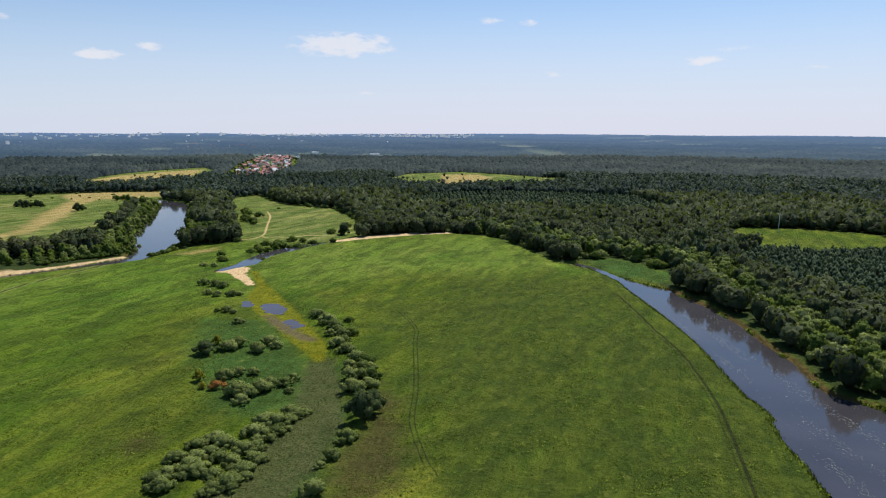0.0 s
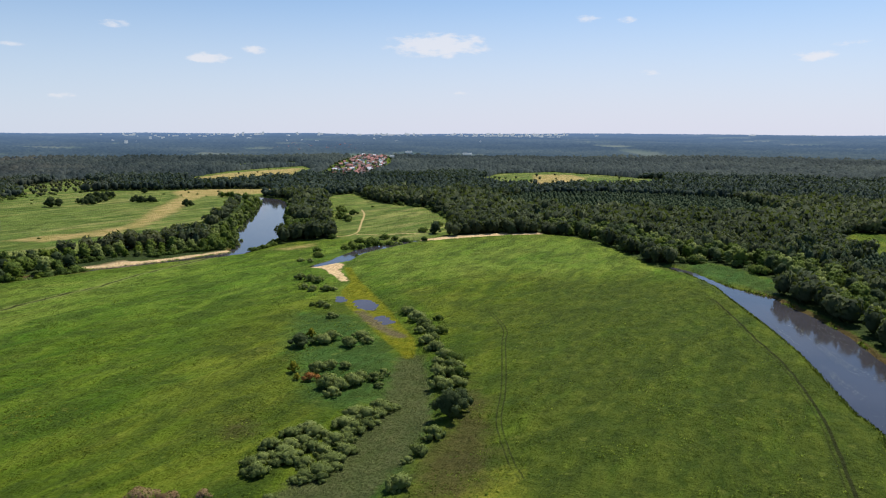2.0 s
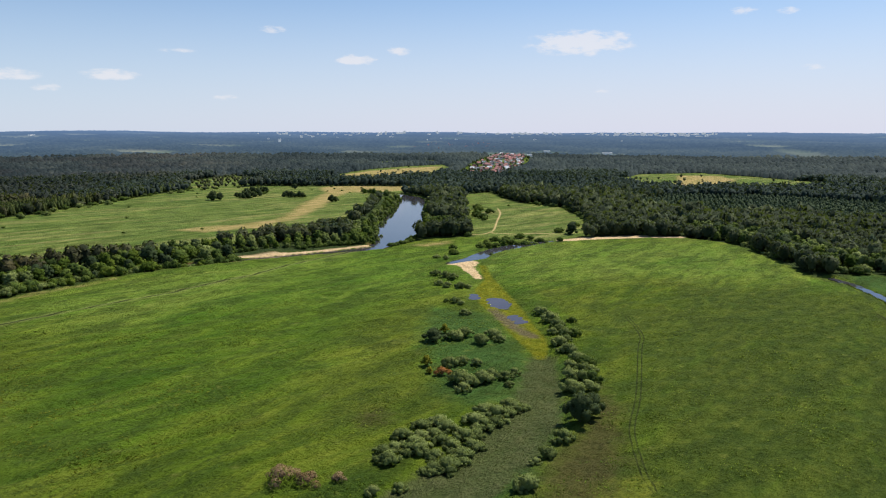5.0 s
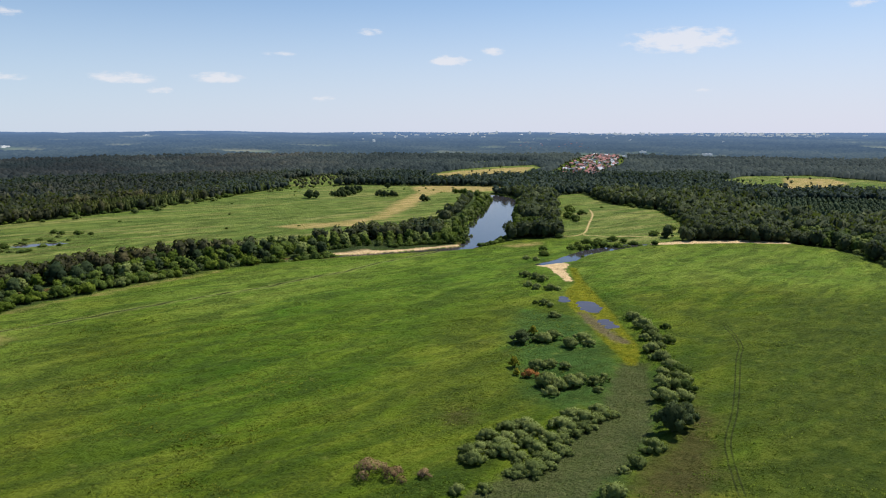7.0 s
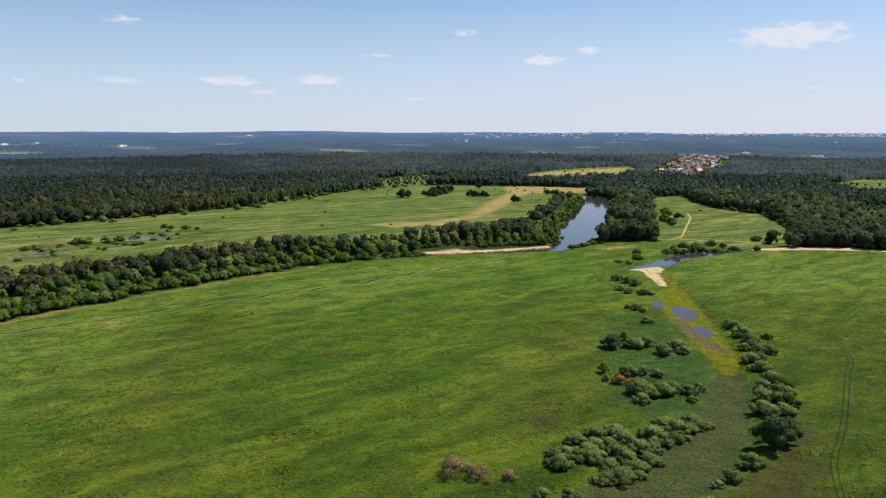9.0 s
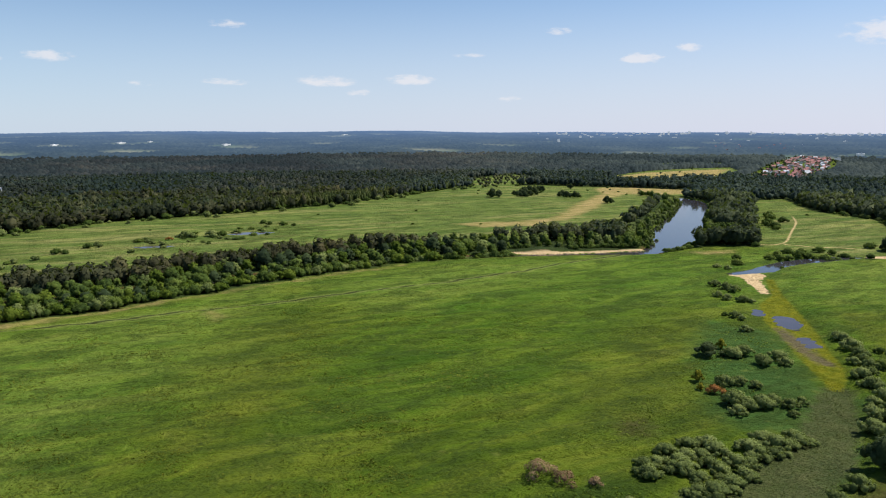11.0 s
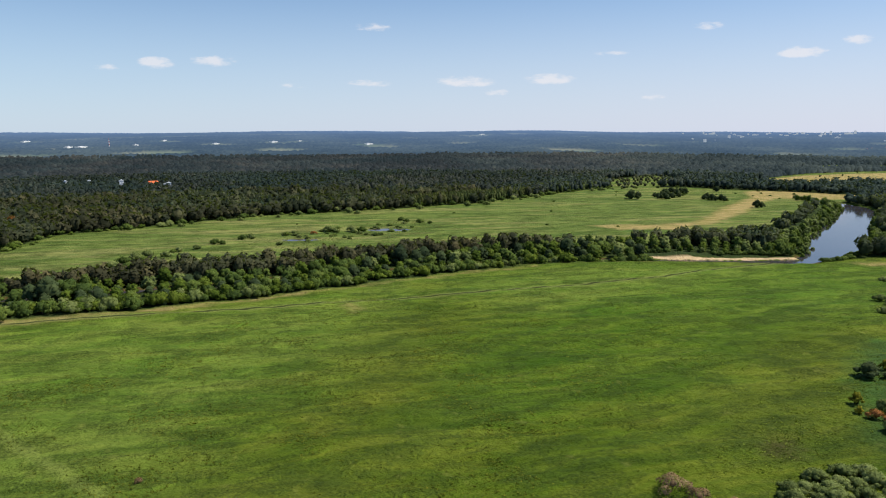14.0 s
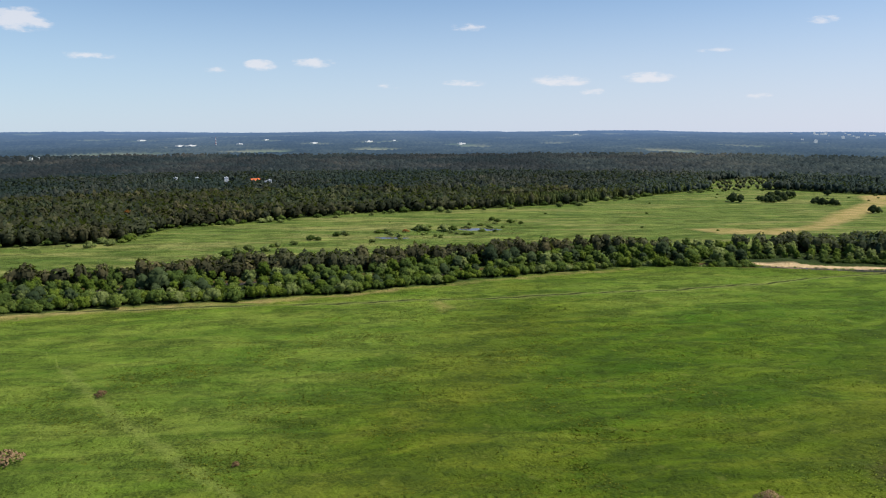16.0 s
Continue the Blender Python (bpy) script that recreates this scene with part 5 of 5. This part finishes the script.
# ---- the distance: woods and fields rolling to the horizon, haze painted on as glow ----
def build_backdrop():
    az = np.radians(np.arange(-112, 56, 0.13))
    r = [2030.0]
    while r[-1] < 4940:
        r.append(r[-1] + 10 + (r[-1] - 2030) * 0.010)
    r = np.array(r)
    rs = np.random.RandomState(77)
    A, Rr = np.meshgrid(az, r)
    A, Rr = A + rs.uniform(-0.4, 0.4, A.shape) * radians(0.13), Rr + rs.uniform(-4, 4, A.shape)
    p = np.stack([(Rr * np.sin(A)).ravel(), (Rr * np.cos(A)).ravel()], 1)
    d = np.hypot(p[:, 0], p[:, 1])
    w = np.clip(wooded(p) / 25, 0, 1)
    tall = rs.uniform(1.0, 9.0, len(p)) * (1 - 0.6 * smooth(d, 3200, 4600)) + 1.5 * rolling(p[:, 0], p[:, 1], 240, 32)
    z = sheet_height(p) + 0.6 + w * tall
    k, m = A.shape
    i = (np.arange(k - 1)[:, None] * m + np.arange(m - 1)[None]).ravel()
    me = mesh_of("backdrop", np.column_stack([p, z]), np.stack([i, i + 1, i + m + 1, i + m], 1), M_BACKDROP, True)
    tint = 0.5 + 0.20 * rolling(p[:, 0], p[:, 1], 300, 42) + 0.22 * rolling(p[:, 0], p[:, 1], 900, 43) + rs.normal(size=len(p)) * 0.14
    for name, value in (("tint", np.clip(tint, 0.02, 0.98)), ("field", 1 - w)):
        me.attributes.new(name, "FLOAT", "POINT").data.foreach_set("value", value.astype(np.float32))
    return tagged(new("backdrop", me), "woods and fields rolling to the horizon under painted blue haze", "backdrop", kind="structure")


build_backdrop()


# ---- herbs and reeds in the near meadow ----
def tufts(name, points, heights, widths, material, rs, label, category, blades=5):
    """Ragged little clumps: a few leaning blades each."""
    shapes = []
    for k in range(8):
        V, Fc = [], []
        for b in range(blades):
            a = b * 6.283 / blades + rs.uniform(-0.5, 0.5)
            r = rs.uniform(0.2, 0.5)
            c, s = math.cos(a), math.sin(a)
            i = len(V)
            V += [(-s * 0.42 + c * r * 0.25, c * 0.42 + s * r * 0.25, 0.0), (s * 0.42 + c * r * 0.25, -c * 0.42 + s * r * 0.25, 0.0),
                  (c * r + rs.uniform(-0.2, 0.2), s * r + rs.uniform(-0.2, 0.2), rs.uniform(0.6, 1.0))]
            Fc.append((i, i + 1, i + 2))
        V = np.array(V)
        shapes.append((V, np.array(Fc), unit(np.stack([V[:, 0], V[:, 1], np.full(len(V), 0.9)], 1))))
    ob = wood(name, points, heights, widths, shapes, material, rs, label)
    return tagged(ob, category=category)


M_HERB = foliage("meadow_herbs", (0.034, 0.062, 0.008), (0.074, 0.115, 0.012), (0.150, 0.190, 0.024), 0.2, "stand")
M_REED = foliage("reeds", (0.052, 0.070, 0.026), (0.085, 0.100, 0.042), (0.125, 0.130, 0.062), 0.3, "stand")
rs = np.random.RandomState(55)
field = scatter([(-270, -20), (-330, 180), (-230, 330), (-80, 430), (-60, 480), (90, 430), (110, 150), (-60, 110), (-190, -20)], 0.95, rs, 0.5)
fa, fb = field[:, 0] * 0.64 + field[:, 1] * 0.77, -field[:, 0] * 0.77 + field[:, 1] * 0.64
keep = (rolling(fa * 0.45, fb, 24, 9) + rolling(field[:, 0], field[:, 1], 7, 10) * 0.6 + rs.normal(size=len(field)) * 0.35 > 0.42)
dist = np.hypot(field[:, 0], field[:, 1])
keep &= rs.uniform(size=len(field)) < np.clip(1.35 - dist / 420, 0.2, 1)
for pts, lim in ((SWAMP, 1), (REEDBED, 1), (RIVER_EAST, 3), (OXBOW, 2)):
    keep &= stream(field, pts) > lim
for pts in (RUT_WEST, RUT_EAST):
    keep &= np.abs(course(field, pts)[0]) > 1.6
field = field[keep]
tufts("meadow_herbs", field, rs.uniform(0.3, 0.8, len(field)), rs.uniform(0.6, 1.5, len(field)), M_HERB, rs, "coarse herbs and grass tussocks over the meadow", "grass")
stand_ = scatter([(-110, 80), (-30, 80), (-25, 280), (-60, 280)], 0.85, rs, 0.5)
stand_ = stand_[stream(stand_, REEDBED) < 0]
tufts("reeds", stand_, rs.uniform(0.35, 0.8, len(stand_)), rs.uniform(0.4, 0.8, len(stand_)), M_REED, rs, "grey-green reeds filling the old river bed", "reeds", 4)
bank = scatter([(60, 140), (150, 140), (150, 200), (120, 230), (125, 330), (115, 420), (95, 455), (85, 440)], 0.9, rs, 0.5)
sb = stream(bank, RIVER_EAST)
bank = bank[(sb > -0.5) & (sb < 3.2) & (bank[:, 0] < 118)]
tufts("bank_sedge", bank, rs.uniform(0.9, 1.6, len(bank)), rs.uniform(0.6, 1.1, len(bank)), M_HERB, rs, "tall dark sedge along the river bank", "sedge", 4)

glade = scatter(CLEAR_FAR, 36.0, rs, 0.5)
glade = glade[rs.uniform(size=len(glade)) < 0.35]
scrub = np.concatenate([scatter(SCRUB, 12.0, rs, 0.5), scatter(STRIP, 80.0, rs, 0.5), scatter(STRIP_GREEN, 60.0, rs, 0.5)])
glade = np.concatenate([glade, scrub[rs.uniform(size=len(scrub)) < 0.6]])
wood("clearing_trees", glade, rs.uniform(3, 7, len(glade)), rs.uniform(5, 9, len(glade)), sprays2, M_WOODS, rs, "scattered trees over far clearings and scrub")
rush = np.concatenate([scatter([(-560, 215), (-490, 215), (-480, 290), (-560, 290)], 1.7, rs, 0.5), scatter([(-560, 310), (-480, 310), (-480, 405), (-560, 405)], 1.7, rs, 0.5)])
pd = pool_depth(rush)
rush = rush[(pd > -0.3) & (pd < 14) & (rolling(rush[:, 0], rush[:, 1], 20, 23) > 0.0)]
tufts("marsh_rushes", rush, rs.uniform(0.3, 0.8, len(rush)), rs.uniform(0.9, 1.8, len(rush)), M_REED, rs, "grey-green rushes round marsh pools on the pasture", "rushes", 4)
yard = scatter(VILLAGE, 15.0, rs, 0.5)
yard = yard[rs.uniform(size=len(yard)) < 0.4]
wood("village_trees", yard, rs.uniform(4, 7.5, len(yard)), rs.uniform(6, 10, len(yard)), sprays2, M_WOODS, rs, "garden trees between the village houses")

fringe = scatter([(118, 150), (160, 150), (150, 215), (150, 330), (140, 400), (118, 420)], 1.0, rs, 0.5)
sb = stream(fringe, RIVER_EAST)
fringe = fringe[(sb > -3.5) & (sb < 2.5) & (fringe[:, 0] > 120) & (rolling(fringe[:, 0], fringe[:, 1], 22, 19) > 0.15)]
tufts("bank_reeds", fringe, rs.uniform(0.9, 1.7, len(fringe)), rs.uniform(1.2, 2.2, len(fringe)), M_HERB, rs, "green reed islands along the wooded river bank", "reeds", 4)

# ---- buildings ----
M_WALL = plain("pale_render", (0.74, 0.72, 0.69), (0.84, 0.82, 0.79), 0.3)
M_WALL_WARM = plain("warm_brick", (0.40, 0.26, 0.20), (0.55, 0.38, 0.30), 0.3)
M_ROOF_RED = plain("red_roof", (0.30, 0.12, 0.11), (0.42, 0.20, 0.18), 0.4)
M_ROOF_BROWN = plain("brown_roof", (0.17, 0.10, 0.095), (0.26, 0.16, 0.15), 0.4)
M_ROOF_GREY = plain("grey_roof", (0.46, 0.47, 0.50), (0.66, 0.67, 0.70), 0.4)
M_ROOF_ORANGE = plain("orange_roof", (0.48, 0.10, 0.03), (0.60, 0.15, 0.05), 0.4)
M_GLASS = plain("dark_glass", (0.03, 0.04, 0.05), (0.05, 0.06, 0.08), 0.3, 0.2)


def boxes(name, items, material):
    """One mesh of axis-aligned blocks (x0, y0, z0, x1, y1, z1)."""
    V, Fc = [], []
    for x0, y0, z0, x1, y1, z1 in items:
        i = len(V)
        V += [(x0, y0, z0), (x1, y0, z0), (x1, y1, z0), (x0, y1, z0), (x0, y0, z1), (x1, y0, z1), (x1, y1, z1), (x0, y1, z1)]
        Fc += [(i, i + 3, i + 2, i + 1), (i + 4, i + 5, i + 6, i + 7), (i, i + 1, i + 5, i + 4), (i + 1, i + 2, i + 6, i + 5), (i + 2, i + 3, i + 7, i + 6), (i + 3, i, i + 4, i + 7)]
    return mesh_of(name, V, Fc, material)


def gable(w, l, z0, rise, material):
    o = 0.5
    V = [(-w / 2 - o, -l / 2 - o, z0), (w / 2 + o, -l / 2 - o, z0), (w / 2 + o, l / 2 + o, z0), (-w / 2 - o, l / 2 + o, z0), (0, -l / 2 - o, z0 + rise), (0, l / 2 + o, z0 + rise)]
    Fc = [(0, 1, 4), (2, 3, 5), (1, 2, 5), (1, 5, 4), (3, 0, 4), (3, 4, 5), (0, 3, 2), (0, 2, 1)]
    return mesh_of("roof", V, Fc, material)


def house(w, l, h, wall_mat, roof_mat, label):
    ob = new("house")
    wall = part("wall", boxes("wall", [(-w / 2, -l / 2, -1, w / 2, l / 2, h)], wall_mat), ob)
    part("roof", gable(w, l, h, w * 0.42, roof_mat), ob)
    pane = boxes("window", [(-0.6, -0.06, 0, 0.6, 0.06, 1.4)], M_GLASS)
    for sx in (-w * 0.25, w * 0.25):
        for z in ([1.0, 3.8] if h > 5 else [1.0]):
            q = part("window", pane, ob)
            q.location = (sx, -l / 2, z)
    return tagged(ob, label, "house")


HOUSES = [house(9, 11, 6.2, M_WALL, M_ROOF_RED, "two-storey pale village house with red gable roof"),
          house(10, 12, 6.0, M_WALL, M_ROOF_BROWN, "pale village house with brown gable roof"),
          house(9, 12, 6.4, M_WALL_WARM, M_ROOF_RED, "narrow brick village house with weathered red roof"),
          house(11, 13, 6.0, M_WALL, M_ROOF_GREY, "pale village house with grey gable roof"),
          house(10, 10, 6.4, M_WALL_WARM, M_ROOF_RED, "brick village house with red gable roof")]


def place(masters, x, y, scale, turn, rs):
    ob = masters[rs.randint(len(masters))]
    m = Matrix.LocRotScale((x, y, height_at(x, y)), Euler((0, 0, turn)), (scale,) * 3)
    if ob.name in USED:
        return copy_thing(ob, m @ Matrix.Diagonal((*(1 / v for v in ob.scale), 1)))
    USED.add(ob.name)
    ob.matrix_basis = m
    return ob


rs = np.random.RandomState(33)
for x, y in scatter([(-392, 1300), (-318, 1300), (-342, 1602), (-440, 2080), (-520, 2080), (-470, 1700)], 17.5, rs, 0.4):
    if rs.uniform() < 0.72:
        tagged(place(HOUSES, x, y, rs.uniform(0.48, 0.72), rs.choice([0.5, 0.5 + 1.57]) + rs.uniform(-0.15, 0.15), rs), group="village houses")
# a loose suburb further up the valley
for x, y in scatter([(-900, 2300), (-600, 2350), (-700, 2900), (-1050, 2800)], 60.0, rs, 0.45):
    tagged(place(HOUSES, x, y, rs.uniform(0.5, 0.8), rs.uniform(0, 3.14), rs), group="suburb houses")


def block(w, l, h, label, name="apartment_building", bands=True, wall=None):
    ob = new(name)
    part("wall", boxes("wall", [(-w / 2, -l / 2, -4, w / 2, l / 2, h)], wall or M_WALL), ob)
    part("roof", boxes("roof", [(-w / 2 - 0.4, -l / 2 - 0.4, h, w / 2 + 0.4, l / 2 + 0.4, h + 0.6), (-w * 0.15, -l * 0.1, h + 0.6, w * 0.15, l * 0.1, h + 3)], M_ROOF_GREY), ob)
    band = boxes("window_band", [(-w * 0.46, -0.08, 0, w * 0.46, 0.08, 1.5)], M_GLASS)
    for k in range(int(h // 3) - 1 if bands else 0):
        q = part("window_band", band, ob)
        q.location = (0, -l / 2, 2.2 + k * 3.0)
    return tagged(ob, label, "building")


def haze_glow_wall():
    s = Shader("pale_wall_haze_glow", 0.9)
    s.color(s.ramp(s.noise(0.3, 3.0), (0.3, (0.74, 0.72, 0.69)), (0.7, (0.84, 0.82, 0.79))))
    # walls given a pale glow: painted haze that brightens their shaded sides
    return haze_glow(s, s.bsdf.outputs[0], (0.80, 0.90, 1.0), 0.46)


M_FAR_WALL = haze_glow_wall()
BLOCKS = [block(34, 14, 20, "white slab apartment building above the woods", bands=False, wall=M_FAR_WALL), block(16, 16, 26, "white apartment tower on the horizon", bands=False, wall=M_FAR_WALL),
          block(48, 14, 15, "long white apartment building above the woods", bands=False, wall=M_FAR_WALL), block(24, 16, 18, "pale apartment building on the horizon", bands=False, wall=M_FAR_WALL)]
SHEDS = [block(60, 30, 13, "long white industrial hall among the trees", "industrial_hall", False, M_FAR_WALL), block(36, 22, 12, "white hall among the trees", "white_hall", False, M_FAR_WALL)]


def bearing_point(az, dist):
    return dist * math.sin(radians(az)), dist * math.cos(radians(az))


for k in range(150):
    az = rs.choice([-27.0, -14.0, -8.0, -4.0, 0.0]) + rs.uniform(-5, 5) if k % 3 else rs.uniform(-5, 2)
    x, y = bearing_point(az, rs.uniform(3900, 4550))
    tagged(place(BLOCKS, x, y, rs.uniform(0.35, 0.62), radians(-az) + rs.uniform(-0.4, 0.4), rs), group="city on the horizon")
for k in range(30):
    az = rs.uniform(-34, -3)
    x, y = bearing_point(az, rs.uniform(3000, 4400))
    tagged(place(BLOCKS, x, y, rs.uniform(0.4, 0.7), rs.uniform(0, 3.14), rs), group="far suburb buildings")
for az, dist in HALLS:
    x, y = bearing_point(az, dist)
    tagged(place(SHEDS, x, y, rs.uniform(0.45, 0.7), radians(-az) + (0.75 if az < -40 else 0.0), rs), group="white halls in the woods")

# red-roofed house and tall pale houses in the western wood
tall = [block(9, 9, 19, "tall narrow pale house among the trees", "tall_house", False)]
for x, y, s in ((-1180, 212, 0.62), (-1185, 246, 0.55), (-1130, 279, 0.66), (-1105, 273, 0.52), (-1045, 322, 0.64), (-1049, 318, 0.54)):
    tagged(place(tall, x, y, s, 1.3, rs), group="houses in the western wood")
orange = [house(14, 26, 12, M_WALL, M_ROOF_ORANGE, "house with bright orange-red roof among the trees")]
place(orange, -1110, 318, 0.62, 0.28, rs)


def mast(x, y, h):
    ob = new("radio_mast")
    paints = (plain("mast_red", (0.42, 0.06, 0.04), (0.5, 0.09, 0.06)), M_WALL)
    for k in range(7):
        r0, r1 = 2.0 - k * 0.22, 2.0 - (k + 1) * 0.22
        z0, z1 = k * h / 7, (k + 1) * h / 7
        V = [(r * math.cos(a), r * math.sin(a), z) for z, r in ((z0, r0), (z1, r1)) for a in (0.78, 2.36, 3.93, 5.5)]
        Fc = [(i, (i + 1) % 4, 4 + (i + 1) % 4, 4 + i) for i in range(4)] + [(4, 5, 6, 7)]
        me = bpy.data.meshes.new("mast_section")
        me.from_pydata(V, [], Fc)
        me.materials.append(paints[k % 2])
        part("mast_section", me, ob, "red section" if k % 2 == 0 else "white section")
    ob.location = (x, y, height_at(x, y) - 1)
    return tagged(ob, "red and white banded radio mast above the woods", "mast")


mast(*bearing_point(-76.75, 2700), 34)

# ---- a power pole in the eastern clearing ----
def pole(x, y, h):
    ob = new("power_pole")
    part("mast", boxes("mast", [(-0.15, -0.15, -0.5, 0.15, 0.15, h)], M_WALL), ob)
    part("crossarm", boxes("crossarm", [(-1.6, -0.12, h - 1.4, 1.6, 0.12, h - 1.1)], M_ROOF_GREY), ob)
    ob.location = (x, y, height_at(x, y))
    return tagged(ob, "slim pale power pole standing in a forest clearing", "pole")


pole(300, 623, 17)

# ---- floating leaves on the eastern river ----
rs = np.random.RandomState(44)
M_PAD = plain("lily_pad", (0.12, 0.15, 0.10), (0.28, 0.29, 0.25), 0.7, 0.35)
pads = scatter([(80, 120), (170, 120), (150, 200), (142, 260), (140, 340), (105, 340), (104, 230), (92, 160)], 0.8, rs)
keep = (stream(pads, RIVER_EAST) < -1.5) & (rolling(pads[:, 0] * 3, pads[:, 1], 40, 6) + rs.normal(size=len(pads)) * 0.35 > 0.55)
pads = pads[keep]
a = np.arange(6) * math.pi / 3
r = rs.uniform(0.06, 0.24, len(pads))
V = np.stack([pads[:, :1] + r[:, None] * np.cos(a), pads[:, 1:] + r[:, None] * np.sin(a) * 0.6, np.full((len(pads), 6), WATER + 0.03)], 2).reshape(-1, 3)
i = np.arange(len(pads))[:, None] * 6
Fq = np.concatenate([i + [0, 1, 2], i + [0, 2, 3], i + [0, 3, 4], i + [0, 4, 5]])
tagged(new("water_leaves", mesh_of("water_leaves", V, Fq, M_PAD)), "pale floating leaves and foam on the river", "water leaves", kind="stuff")

for kinds in (WILLOWS, GREENBUSH, LIGHTBUSH, YELLOWBUSH, REDBUSH, BAREBUSH, BARE_LARGE, TREES, BANK_TREES, TREES_LIGHT, TREES_GREY, TREES_DARK, ROUND_DARK, HOUSES, BLOCKS, SHEDS):
    for ob in kinds:
        if ob.name not in USED:
            for q in (*ob.children_recursive, ob):
                bpy.data.objects.remove(q)
